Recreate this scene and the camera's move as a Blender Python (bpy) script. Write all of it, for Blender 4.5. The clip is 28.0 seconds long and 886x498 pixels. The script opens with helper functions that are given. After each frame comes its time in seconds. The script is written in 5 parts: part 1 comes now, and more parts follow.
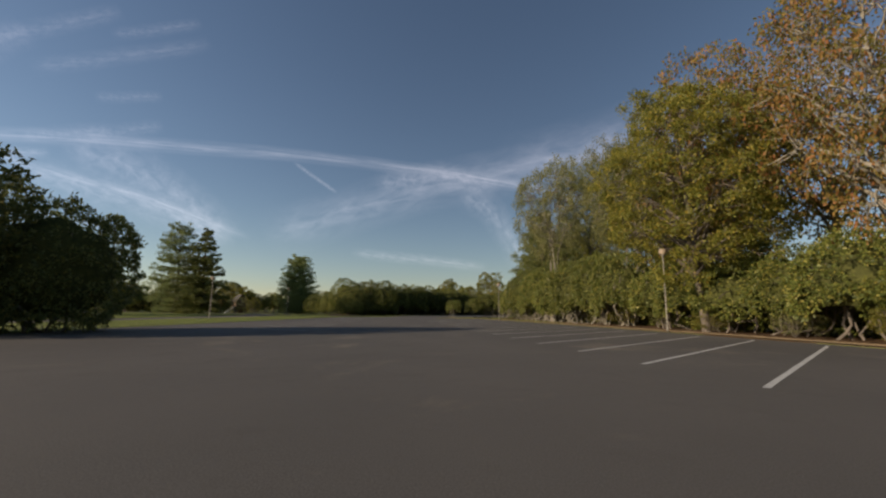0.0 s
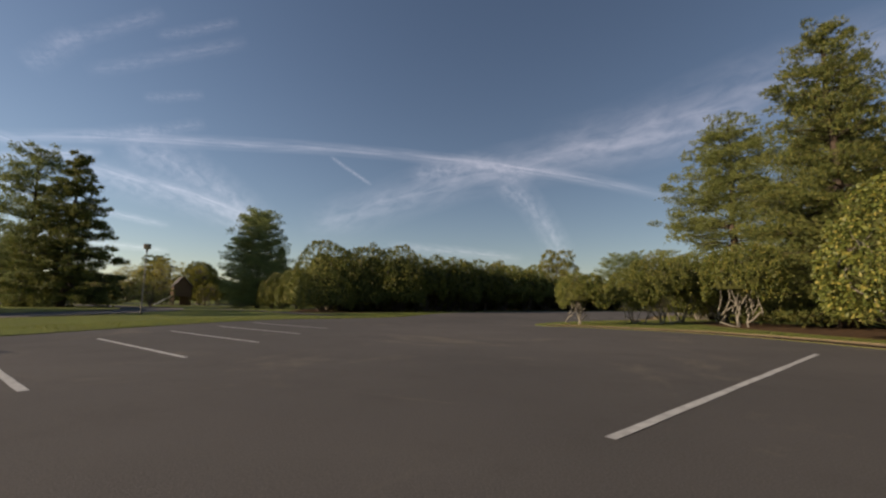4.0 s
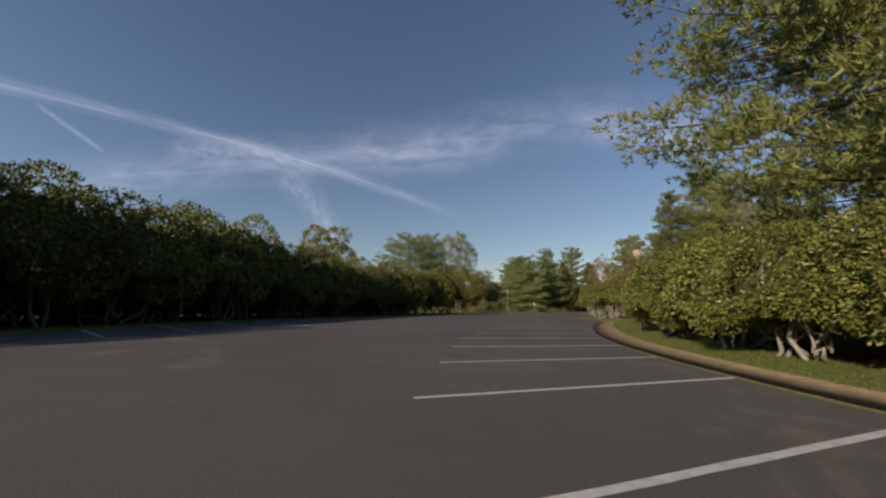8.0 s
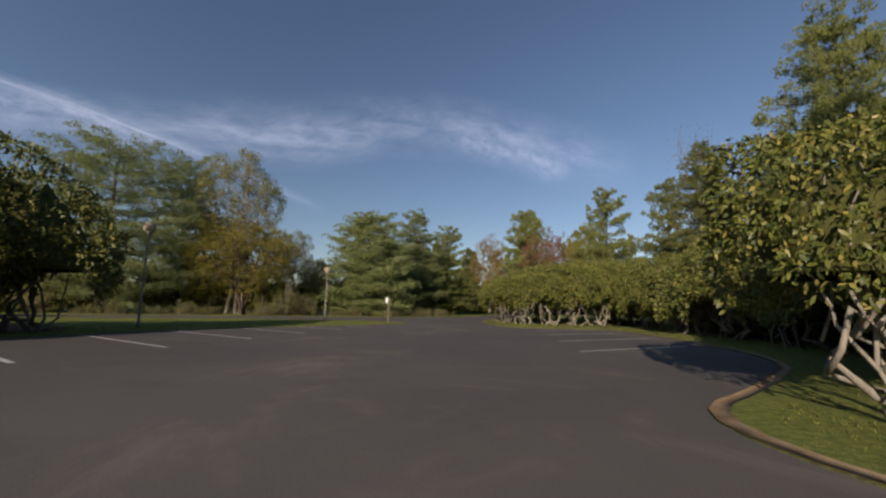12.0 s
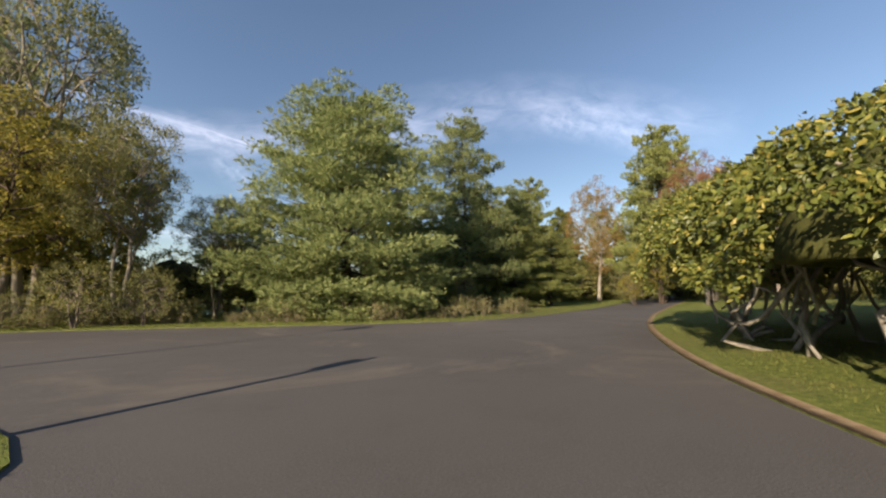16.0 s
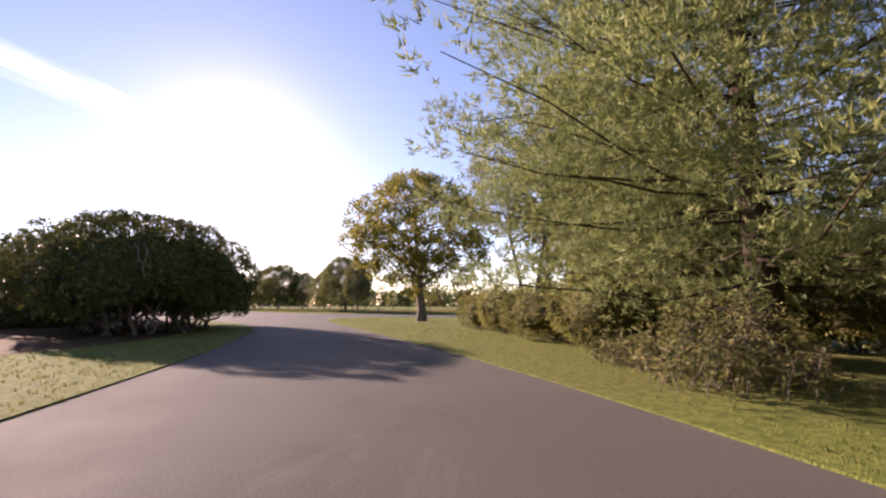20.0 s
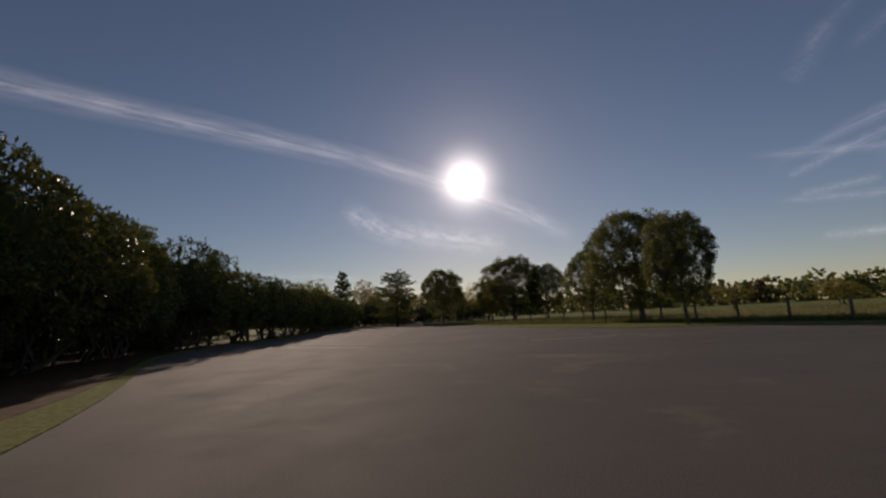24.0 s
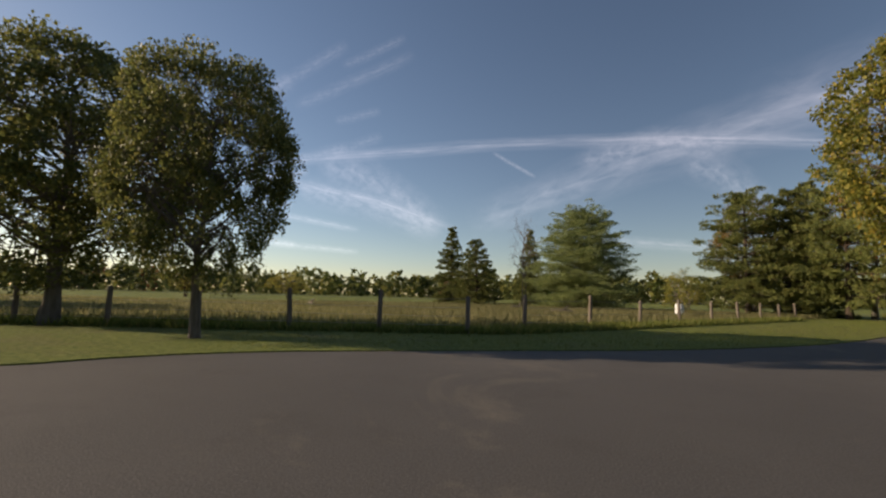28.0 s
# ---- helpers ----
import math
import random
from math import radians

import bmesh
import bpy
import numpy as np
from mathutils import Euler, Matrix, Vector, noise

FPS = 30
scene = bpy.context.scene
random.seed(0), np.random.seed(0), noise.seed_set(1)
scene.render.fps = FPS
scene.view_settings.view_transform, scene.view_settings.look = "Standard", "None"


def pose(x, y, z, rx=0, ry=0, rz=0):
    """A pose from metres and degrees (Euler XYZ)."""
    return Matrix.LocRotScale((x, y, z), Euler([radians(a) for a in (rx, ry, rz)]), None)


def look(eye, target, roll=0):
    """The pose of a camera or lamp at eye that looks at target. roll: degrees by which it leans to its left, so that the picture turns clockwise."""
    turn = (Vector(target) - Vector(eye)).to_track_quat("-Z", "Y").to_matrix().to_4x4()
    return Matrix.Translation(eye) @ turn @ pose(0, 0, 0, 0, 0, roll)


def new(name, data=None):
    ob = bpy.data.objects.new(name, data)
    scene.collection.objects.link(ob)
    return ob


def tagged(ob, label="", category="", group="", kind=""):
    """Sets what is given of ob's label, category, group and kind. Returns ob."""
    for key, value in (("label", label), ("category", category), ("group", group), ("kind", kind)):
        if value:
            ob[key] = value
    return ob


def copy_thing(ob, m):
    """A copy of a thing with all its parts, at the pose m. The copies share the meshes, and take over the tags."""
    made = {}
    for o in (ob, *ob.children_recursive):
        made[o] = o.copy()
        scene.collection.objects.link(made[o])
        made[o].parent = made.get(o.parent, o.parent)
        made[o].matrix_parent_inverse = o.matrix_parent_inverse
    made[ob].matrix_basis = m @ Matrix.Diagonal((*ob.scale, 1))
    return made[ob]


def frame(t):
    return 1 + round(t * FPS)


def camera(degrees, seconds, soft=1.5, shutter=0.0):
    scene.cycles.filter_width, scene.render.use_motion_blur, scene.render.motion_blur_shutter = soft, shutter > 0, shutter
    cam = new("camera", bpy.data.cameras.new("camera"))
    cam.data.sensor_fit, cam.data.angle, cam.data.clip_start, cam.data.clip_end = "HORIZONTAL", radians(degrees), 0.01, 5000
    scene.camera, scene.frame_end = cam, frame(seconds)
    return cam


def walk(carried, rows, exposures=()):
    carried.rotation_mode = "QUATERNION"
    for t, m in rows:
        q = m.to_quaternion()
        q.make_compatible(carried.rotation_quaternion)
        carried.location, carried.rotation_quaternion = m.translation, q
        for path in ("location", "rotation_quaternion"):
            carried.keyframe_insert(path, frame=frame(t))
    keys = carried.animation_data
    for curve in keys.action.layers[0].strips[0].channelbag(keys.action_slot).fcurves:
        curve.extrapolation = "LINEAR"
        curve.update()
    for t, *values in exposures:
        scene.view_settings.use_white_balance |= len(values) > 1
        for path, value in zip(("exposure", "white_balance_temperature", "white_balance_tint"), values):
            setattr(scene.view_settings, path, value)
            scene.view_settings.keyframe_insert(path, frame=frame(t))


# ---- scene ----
# ---- camera and its way ----
cam = camera(93.31, 28.0, soft=2.3)
EYE = 1.1
# seconds, x, y, heading (degrees right of +y), pitch up, roll
PATH = (
    (0, 0.00, -0.00, 0.03, 8.44, 0.58), (0.5, -0.10, 5.73, -1.79, 8.46, 0.53), (1, -0.34, 11.35, -3.95, 8.22, 0.72),
    (1.5, -0.75, 17.02, -5.61, 7.82, 0.97), (2, -1.31, 22.72, -7.00, 7.87, 1.52), (2.5, -2.01, 28.25, -7.30, 7.49, 1.11),
    (3, -2.68, 33.85, -6.84, 7.45, 0.71), (3.5, -3.29, 39.53, -6.01, 7.40, 0.62), (4, -3.77, 45.26, -4.78, 7.33, 0.80),
    (4.5, -4.05, 51.03, -2.75, 7.25, 1.34), (5, -3.98, 56.74, 0.93, 7.75, 2.11), (5.5, -3.46, 61.83, 4.96, 7.81, 2.52),
    (6, -2.51, 66.60, 9.67, 7.61, 1.05), (6.5, -1.15, 71.01, 14.00, 8.01, 0.95), (7, 0.61, 75.10, 18.17, 8.09, 0.82),
    (7.5, 2.75, 79.00, 21.79, 8.02, 0.74), (8, 5.31, 82.99, 25.07, 7.70, 0.56), (8.5, 8.29, 87.37, 27.98, 8.09, 0.82),
    (9, 11.49, 91.77, 30.86, 8.26, 1.09), (9.5, 14.70, 95.85, 33.45, 8.10, 1.12), (10, 17.76, 99.67, 35.70, 7.95, 1.16),
    (10.5, 20.67, 103.50, 38.36, 7.90, 1.24), (11, 23.81, 107.33, 40.18, 7.81, 0.54), (11.5, 26.85, 110.92, 41.73, 7.28, 0.44),
    (12, 29.77, 113.84, 43.30, 7.88, 1.32), (12.5, 32.02, 116.34, 45.60, 7.72, 1.11), (13, 34.45, 118.52, 48.62, 7.29, 0.72),
    (13.5, 37.11, 120.69, 50.48, 6.83, 0.65), (14, 39.84, 122.99, 49.75, 6.30, 0.86), (14.5, 42.48, 125.36, 47.40, 5.64, 1.45),
    (15, 44.91, 127.61, 45.33, 5.77, 1.07), (15.5, 46.78, 129.90, 40.05, 5.77, 0.09), (16, 48.22, 132.43, 31.88, 6.01, -0.30),
    (16.5, 48.96, 134.98, 22.11, 5.94, -0.60), (17, 48.83, 137.25, 11.19, 6.41, -1.10), (17.5, 48.10, 139.18, -1.44, 7.97, -1.86),
    (18, 47.30, 140.96, -16.68, 7.94, -0.31), (18.5, 45.91, 142.68, -32.66, 8.61, 0.78), (19, 43.76, 144.54, -45.71, 8.77, 0.76),
    (19.5, 40.91, 146.48, -56.88, 7.72, -0.04), (20, 37.66, 147.94, -65.07, 7.67, 0.09), (20.5, 33.92, 149.00, -72.22, 7.67, 0.03),
    (21, 30.16, 149.59, -77.60, 7.27, -0.49), (21.5, 26.44, 149.94, -81.07, 7.94, -1.50), (22, 22.58, 150.17, -86.20, 8.25, -1.07),
    (22.5, 18.62, 150.24, -89.02, 8.65, -1.12), (23, 14.75, 150.28, -88.83, 9.18, -1.67), (23.5, 11.11, 150.25, -89.50, 9.89, -2.96),
    (24, 7.75, 149.96, -95.72, 9.35, -2.99), (24.5, 4.43, 149.46, -99.44, 7.95, -2.47), (25, 0.68, 148.94, -96.34, 7.00, -1.35),
    (25.5, -3.19, 148.87, -85.71, 6.38, -0.39), (26, -5.82, 149.65, -71.82, 5.57, 0.46), (26.5, -7.42, 151.41, -57.32, 5.96, 0.91),
    (27, -8.48, 153.79, -44.63, 6.02, 1.16), (27.5, -8.87, 155.08, -33.57, 6.11, 1.31), (28, -9.01, 155.57, -27.76, 6.40, 1.46),
)


def way_row(t, x, y, head, pitch, roll):
    h, p = radians(head), radians(pitch)
    f = Vector((math.sin(h) * math.cos(p), math.cos(h) * math.cos(p), math.sin(p)))
    e = Vector((x, y, EYE))
    return t, look(e, e + f, roll)


EXPOSURES = (
    (0, 0.0, 6800, 14), (2, -0.04, 7100, 18), (5, 0.1, 6900, 17), (6, 0.06, 6600, 16), (7, 0.04, 6500, 17), (9, 0.06, 6400, 19), (12.5, 0.08, 6350, 18), (14.5, 0.4, 6700, 17), (16, 0.9, 6600, 16),
    (17, 1.38, 6400, 20), (17.5, 1.4, 6400, 24), (18.5, 1.5, 6600, 31), (20, 1.3, 6700, 40), (20.8, 1.1, 7600, 36), (21.3, 0.65, 7500, 32),
    (23.5, -0.98, 6900, 24), (26, -0.98, 6900, 24), (26.6, -0.4, 6900, 20), (27.2, 0.2, 7300, 17), (28, 0.16, 7050, 17),
)
walk(cam, [way_row(*r) for r in PATH], EXPOSURES)

# ---- sky and sun ----
SUN_AZ, SUN_EL = radians(-118.0), radians(18.5)    # azimuth clockwise from +y, as the shadows lie
DISC_AZ = radians(-92.0)                           # disc and sky sun put apart from the lamp, over the far end of the drive
SUN_DIR = Vector((math.sin(SUN_AZ) * math.cos(SUN_EL), math.cos(SUN_AZ) * math.cos(SUN_EL), math.sin(SUN_EL)))
world = bpy.data.worlds.new("world")
scene.world = world
world.use_nodes = True
wn = world.node_tree.nodes
sky = wn.new("ShaderNodeTexSky")
sky.sky_type = "NISHITA"
sky.sun_disc = False
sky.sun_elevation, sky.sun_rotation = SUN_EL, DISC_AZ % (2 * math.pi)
sky.air_density, sky.dust_density, sky.ozone_density = 1.0, 0.12, 1.8
wn["Background"].inputs["Strength"].default_value = 0.085
world.node_tree.links.new(sky.outputs[0], wn["Background"].inputs["Color"])
sun = new("sun_lamp", bpy.data.lights.new("sun_lamp", "SUN"))
sun.data.energy, sun.data.angle, sun.data.color = 5.0, radians(0.6), (1.0, 0.86, 0.66)
sun.matrix_world = look((0, 0, 50), Vector((0, 0, 50)) - SUN_DIR)


# ---- materials ----
class Mat:
    """A node material, written link by link."""

    def __init__(self, name):
        self.m = bpy.data.materials.new(name)
        self.m.use_nodes = True
        self.t = self.m.node_tree
        self.bsdf = self.t.nodes["Principled BSDF"]
        self.out = self.t.nodes["Material Output"]

    def n(self, kind, **props):
        node = self.t.nodes.new("ShaderNode" + kind)
        for k, v in props.items():
            if k == "operation":
                node.operation = v
            elif k == "blend":
                node.blend_type = v
            elif k == "data":
                node.data_type = v
        return node

    def ln(self, a, b):
        self.t.links.new(a, b)
        return self

    def coords(self, scale=1.0, stretch=(1, 1, 1), obj=True):
        c = self.n("TexCoord")
        mp = self.n("Mapping")
        mp.inputs["Scale"].default_value = [scale * s for s in stretch]
        self.ln(c.outputs["Object" if obj else "UV"], mp.inputs[0])
        return mp.outputs[0]

    def noise(self, scale, detail=4, rough=0.6, vec=None, dist=0.0):
        nz = self.n("TexNoise")
        nz.inputs["Scale"].default_value, nz.inputs["Detail"].default_value = scale, detail
        nz.inputs["Roughness"].default_value, nz.inputs["Distortion"].default_value = rough, dist
        if vec is not None:
            self.ln(vec, nz.inputs["Vector"])
        return nz.outputs["Fac"]

    def ramp(self, fac, *stops):
        r = self.n("ValToRGB")
        els = r.color_ramp.elements
        while len(els) < len(stops):
            els.new(0.5)
        for e, (p, c) in zip(els, stops):
            e.position = p
            e.color = (c, c, c, 1) if isinstance(c, (int, float)) else (*c, 1)
        self.ln(fac, r.inputs[0])
        return r.outputs[0]

    def mix(self, fac, a, b, blend="MIX"):
        mx = self.n("Mix", data="RGBA", blend=blend)
        for sock, v in ((mx.inputs[0], fac), (mx.inputs[6], a), (mx.inputs[7], b)):
            if hasattr(v, "is_output"):
                self.ln(v, sock)
            elif isinstance(v, (int, float)):
                sock.default_value = v
            else:
                sock.default_value = (*v, 1)
        return mx.outputs[2]

    def base(self, col, rough=0.8, metal=0.0, spec=0.4):
        b = self.bsdf.inputs
        if hasattr(col, "is_output"):
            self.ln(col, b["Base Color"])
        else:
            b["Base Color"].default_value = (*col, 1)
        if hasattr(rough, "is_output"):
            self.ln(rough, b["Roughness"])
        else:
            b["Roughness"].default_value = rough
        b["Metallic"].default_value = metal
        b["Specular IOR Level"].default_value = spec
        return self

    def bump(self, height, strength=0.3, dist=0.02):
        bp = self.n("Bump")
        bp.inputs["Strength"].default_value, bp.inputs["Distance"].default_value = strength, dist
        self.ln(height, bp.inputs["Height"])
        self.ln(bp.outputs[0], self.bsdf.inputs["Normal"])
        return self


def asphalt_mat():
    k = Mat("asphalt")
    v = k.coords()
    big, mid, fine = k.noise(0.11, 5, 0.6, v), k.noise(0.9, 5, 0.65, v), k.noise(60, 3, 0.7, v)
    col = k.ramp(fine, (0.3, (0.055, 0.051, 0.047)), (0.55, (0.098, 0.090, 0.082)), (0.8, (0.18, 0.165, 0.15)))
    col = k.mix(k.ramp(big, (0.35, 0.0), (0.7, 0.55)), col, (0.15, 0.135, 0.12))
    col = k.mix(k.ramp(mid, (0.55, 0.0), (0.75, 0.35)), col, (0.065, 0.06, 0.056))
    drift = k.noise(0.23, 6, 0.72, v, 0.8)
    col = k.mix(k.ramp(drift, (0.56, 0.0), (0.70, 0.6)), col, (0.22, 0.185, 0.14))
    k.base(col, k.ramp(mid, (0.3, 0.86), (0.7, 0.96)), 0, 0.25).bump(fine, 0.5, 0.01)
    return k.m


def ground_mat():
    k = Mat("lawn_and_field")
    v = k.coords()
    a, b, c, d = k.noise(0.035, 4, 0.6, v), k.noise(0.5, 5, 0.65, v), k.noise(9, 4, 0.75, v), k.noise(45, 2, 0.7, v)
    green = k.ramp(c, (0.3, (0.085, 0.115, 0.026)), (0.5, (0.16, 0.19, 0.042)), (0.72, (0.28, 0.28, 0.075)))
    dry = k.ramp(c, (0.3, (0.10, 0.085, 0.035)), (0.7, (0.26, 0.21, 0.10)))
    col = k.mix(k.ramp(b, (0.5, 0.0), (0.72, 0.55)), green, dry)
    col = k.mix(k.ramp(a, (0.5, 0.0), (0.7, 0.45)), col, dry)
    k.base(col, 0.95, 0, 0.15).bump(d, 0.9, 0.05)
    return k.m


def simple_mat(name, c1, c2, scale=6.0, rough=0.8, metal=0.0, spec=0.4, bump=0.3, stretch=(1, 1, 1), fine=40.0):
    k = Mat(name)
    v = k.coords(1.0, stretch)
    a, f = k.noise(scale, 5, 0.65, v), k.noise(fine, 3, 0.7, v)
    col = k.mix(k.ramp(a, (0.35, 0.0), (0.68, 1.0)), c1, c2)
    col = k.mix(k.ramp(f, (0.45, 0.0), (0.8, 0.4)), col, tuple(x * 0.55 for x in c1))
    k.base(col, rough, metal, spec).bump(f, bump, 0.01)
    return k.m


def leaf_mat(name, stops, rough=0.5, trans=0.35, spec=0.35, tint=0.25):
    """Leaves: every leaf (mesh island) and every plant takes its own shade."""
    k = Mat(name)
    geo, info = k.n("NewGeometry"), k.n("ObjectInfo")
    col = k.ramp(geo.outputs["Random Per Island"], *stops)
    shade = k.ramp(info.outputs["Random"], (0.0, 0.72), (1.0, 1.0))
    col = k.mix(1.0, col, shade, "MULTIPLY")
    k.base(col, rough, 0, spec)
    tr = k.n("BsdfTranslucent")
    k.ln(col, tr.inputs["Color"])
    mx = k.n("MixShader")
    mx.inputs[0].default_value = trans
    k.ln(k.bsdf.outputs[0], mx.inputs[1]).ln(tr.outputs[0], mx.inputs[2]).ln(mx.outputs[0], k.out.inputs[0])
    return k.m


def glow_mat(name, colour, strength, streak=True):
    """High cloud: light added to the sky behind it, thinned by streaky noise."""
    k = Mat(name)
    uv = k.coords(1.0, (1, 1, 1), obj=False)
    sep = k.n("SeparateXYZ")
    k.ln(uv, sep.inputs[0])
    edge = k.n("Math", operation="PINGPONG")
    edge.inputs[1].default_value = 0.5
    k.ln(sep.outputs[1], edge.inputs[0])
    soft = k.ramp(edge.outputs[0], (0.0, 0.0), (0.25, 0.35), (0.5, 1.0))
    ends = k.n("Math", operation="PINGPONG")
    ends.inputs[1].default_value = 0.5
    k.ln(sep.outputs[0], ends.inputs[0])
    tip = k.ramp(ends.outputs[0], (0.0, 0.0), (0.12, 0.8), (0.5, 1.0))
    n1 = k.noise(5.0, 7, 0.62, k.coords(1.0, (3.0, 1.2, 1) if streak else (1.2, 1, 1), obj=False), 0.6)
    n2 = k.noise(2.2, 4, 0.6, k.coords(1.0, (2, 0.6, 1), obj=False))
    body = k.mix(1.0, k.ramp(n1, (0.3, 0.12), (0.72, 1.0)), k.ramp(n2, (0.3, 0.35), (0.65, 1.0)), "MULTIPLY")
    body = k.mix(1.0, k.mix(1.0, body, soft, "MULTIPLY"), tip, "MULTIPLY")
    em, tp, add = k.n("Emission"), k.n("BsdfTransparent"), k.n("AddShader")
    k.ln(k.mix(1.0, body, colour, "MULTIPLY"), em.inputs[0])
    em.inputs[1].default_value = strength
    k.ln(em.outputs[0], add.inputs[0]).ln(tp.outputs[0], add.inputs[1]).ln(add.outputs[0], k.out.inputs[0])
    return k.m


ASPHALT, GROUND = asphalt_mat(), ground_mat()
PAINT = simple_mat("worn_white_line_paint", (0.62, 0.61, 0.57), (0.38, 0.37, 0.35), 5, 0.75, fine=30)
LITTER = simple_mat("leaf_litter_and_gravel_edge", (0.22, 0.15, 0.085), (0.33, 0.25, 0.15), 4, 0.95, spec=0.1, bump=0.8)
MULCH = simple_mat("brown_leaf_mulch", (0.07, 0.045, 0.026), (0.16, 0.095, 0.05), 3, 0.95, spec=0.1, bump=0.9)
BARK_GREY = simple_mat("grey_bark", (0.20, 0.17, 0.14), (0.11, 0.09, 0.07), 7, 0.9, spec=0.15, bump=0.8, stretch=(1, 1, 0.25))
BARK_PALE = simple_mat("pale_lichen_bark", (0.34, 0.31, 0.25), (0.15, 0.13, 0.10), 7, 0.85, spec=0.15, bump=0.6, stretch=(1, 1, 0.35))
BARK_BIRCH = simple_mat("pale_grey_birch_bark", (0.29, 0.26, 0.21), (0.15, 0.13, 0.10), 7, 0.85, spec=0.15, bump=0.6, stretch=(1, 1, 0.35))
BARK_PINE = simple_mat("dark_pine_bark", (0.10, 0.075, 0.055), (0.06, 0.045, 0.035), 7, 0.92, spec=0.1, bump=0.9, stretch=(1, 1, 0.3))
# two dark colours that stand in for the shade inside shrub crowns
CORE_SHADE = simple_mat("crown_core_shade", (0.05, 0.055, 0.02), (0.10, 0.10, 0.03), 5, 0.95, spec=0.05, bump=1.0, fine=14)
UNDERGROWTH_SHADE = simple_mat("undergrowth_core_shade", (0.06, 0.06, 0.026), (0.12, 0.105, 0.048), 5, 0.95, spec=0.05, bump=1.0, fine=14)
WOOD_POST = simple_mat("weathered_fence_wood", (0.24, 0.20, 0.16), (0.14, 0.11, 0.085), 9, 0.9, spec=0.1, stretch=(1, 1, 0.15))
WIRE = simple_mat("dull_galvanised_wire", (0.35, 0.35, 0.35), (0.25, 0.25, 0.26), 9, 0.5, 0.8)
POLE = simple_mat("weathered_metal_pole", (0.30, 0.27, 0.22), (0.20, 0.18, 0.15), 5, 0.55, 0.4)
LAMP_HEAD = simple_mat("tan_lamp_housing", (0.40, 0.31, 0.22), (0.30, 0.23, 0.16), 3, 0.6)
LENS = simple_mat("frosted_lamp_lens", (0.55, 0.53, 0.47), (0.45, 0.43, 0.38), 3, 0.3)
SIGN_WHITE = simple_mat("white_sign_enamel", (0.74, 0.74, 0.72), (0.62, 0.62, 0.6), 2, 0.4, bump=0.05)
PLASTIC = simple_mat("white_barrel_plastic", (0.72, 0.72, 0.70), (0.58, 0.58, 0.55), 3, 0.5)
CEDAR = simple_mat("brown_stained_cedar", (0.16, 0.095, 0.055), (0.10, 0.06, 0.035), 6, 0.8, stretch=(1, 1, 0.2))
SHINGLE = simple_mat("dark_roof_shingle", (0.09, 0.08, 0.075), (0.14, 0.12, 0.11), 8, 0.9)
RHODO = leaf_mat("rhododendron_leaf", ((0.0, (0.070, 0.092, 0.022)), (0.45, (0.135, 0.158, 0.032)), (0.8, (0.205, 0.215, 0.045)), (0.97, (0.36, 0.30, 0.07))), 0.45, 0.15, 0.3)
NEEDLE = leaf_mat("pine_needle", ((0.0, (0.15, 0.195, 0.07)), (0.5, (0.265, 0.32, 0.12)), (1.0, (0.44, 0.46, 0.18))), 0.6, 0.42)
# darker copy of the pine needle, with shade put into its colour
SHADED_NEEDLE = leaf_mat("shaded_pine_needle", ((0.0, (0.12, 0.155, 0.044)), (0.5, (0.21, 0.242, 0.07)), (1.0, (0.37, 0.36, 0.105))), 0.6, 0.35)
HIGH_NEEDLE = leaf_mat("tall_pine_needle", ((0.0, (0.13, 0.17, 0.048)), (0.5, (0.235, 0.27, 0.08)), (1.0, (0.41, 0.4, 0.125))), 0.6, 0.35)
SPRUCE = leaf_mat("dark_spruce_needle", ((0.0, (0.088, 0.117, 0.034)), (0.6, (0.180, 0.203, 0.051)), (1.0, (0.320, 0.291, 0.077))), 0.6, 0.30)
GREEN = leaf_mat("green_oak_leaf", ((0.0, (0.14, 0.165, 0.032)), (0.5, (0.25, 0.25, 0.045)), (0.85, (0.40, 0.345, 0.06)), (1.0, (0.53, 0.38, 0.07))), 0.5, 0.50)
DARKLEAF = leaf_mat("dark_maple_leaf", ((0.0, (0.10, 0.12, 0.036)), (0.6, (0.19, 0.205, 0.06)), (1.0, (0.31, 0.28, 0.08))), 0.5, 0.45)
THICK = leaf_mat("dark_undergrowth_leaf", ((0.0, (0.14, 0.165, 0.05)), (0.5, (0.26, 0.27, 0.085)), (0.85, (0.40, 0.35, 0.10)), (1.0, (0.50, 0.40, 0.12))), 0.6, 0.45)
AUTUMN = leaf_mat("turning_autumn_leaf", ((0.0, (0.139, 0.158, 0.038)), (0.4, (0.297, 0.245, 0.061)), (0.75, (0.501, 0.298, 0.088)), (1.0, (0.557, 0.228, 0.088))), 0.55, 0.50)
YELLOW = leaf_mat("yellow_autumn_leaf", ((0.0, (0.172, 0.163, 0.031)), (0.5, (0.38, 0.34, 0.060)), (1.0, (0.58, 0.46, 0.08))), 0.5, 0.50)
RUST = leaf_mat("rust_brown_leaf", ((0.0, (0.159, 0.088, 0.044)), (1.0, (0.345, 0.163, 0.075))), 0.6, 0.45)
PALE = leaf_mat("pale_grey_green_leaf", ((0.0, (0.15, 0.175, 0.06)), (0.6, (0.27, 0.275, 0.10)), (1.0, (0.46, 0.40, 0.15))), 0.6, 0.45)
WEED = leaf_mat("dry_weed_stalk", ((0.0, (0.14, 0.15, 0.055)), (0.5, (0.25, 0.235, 0.095)), (1.0, (0.40, 0.34, 0.16))), 0.7, 0.40)
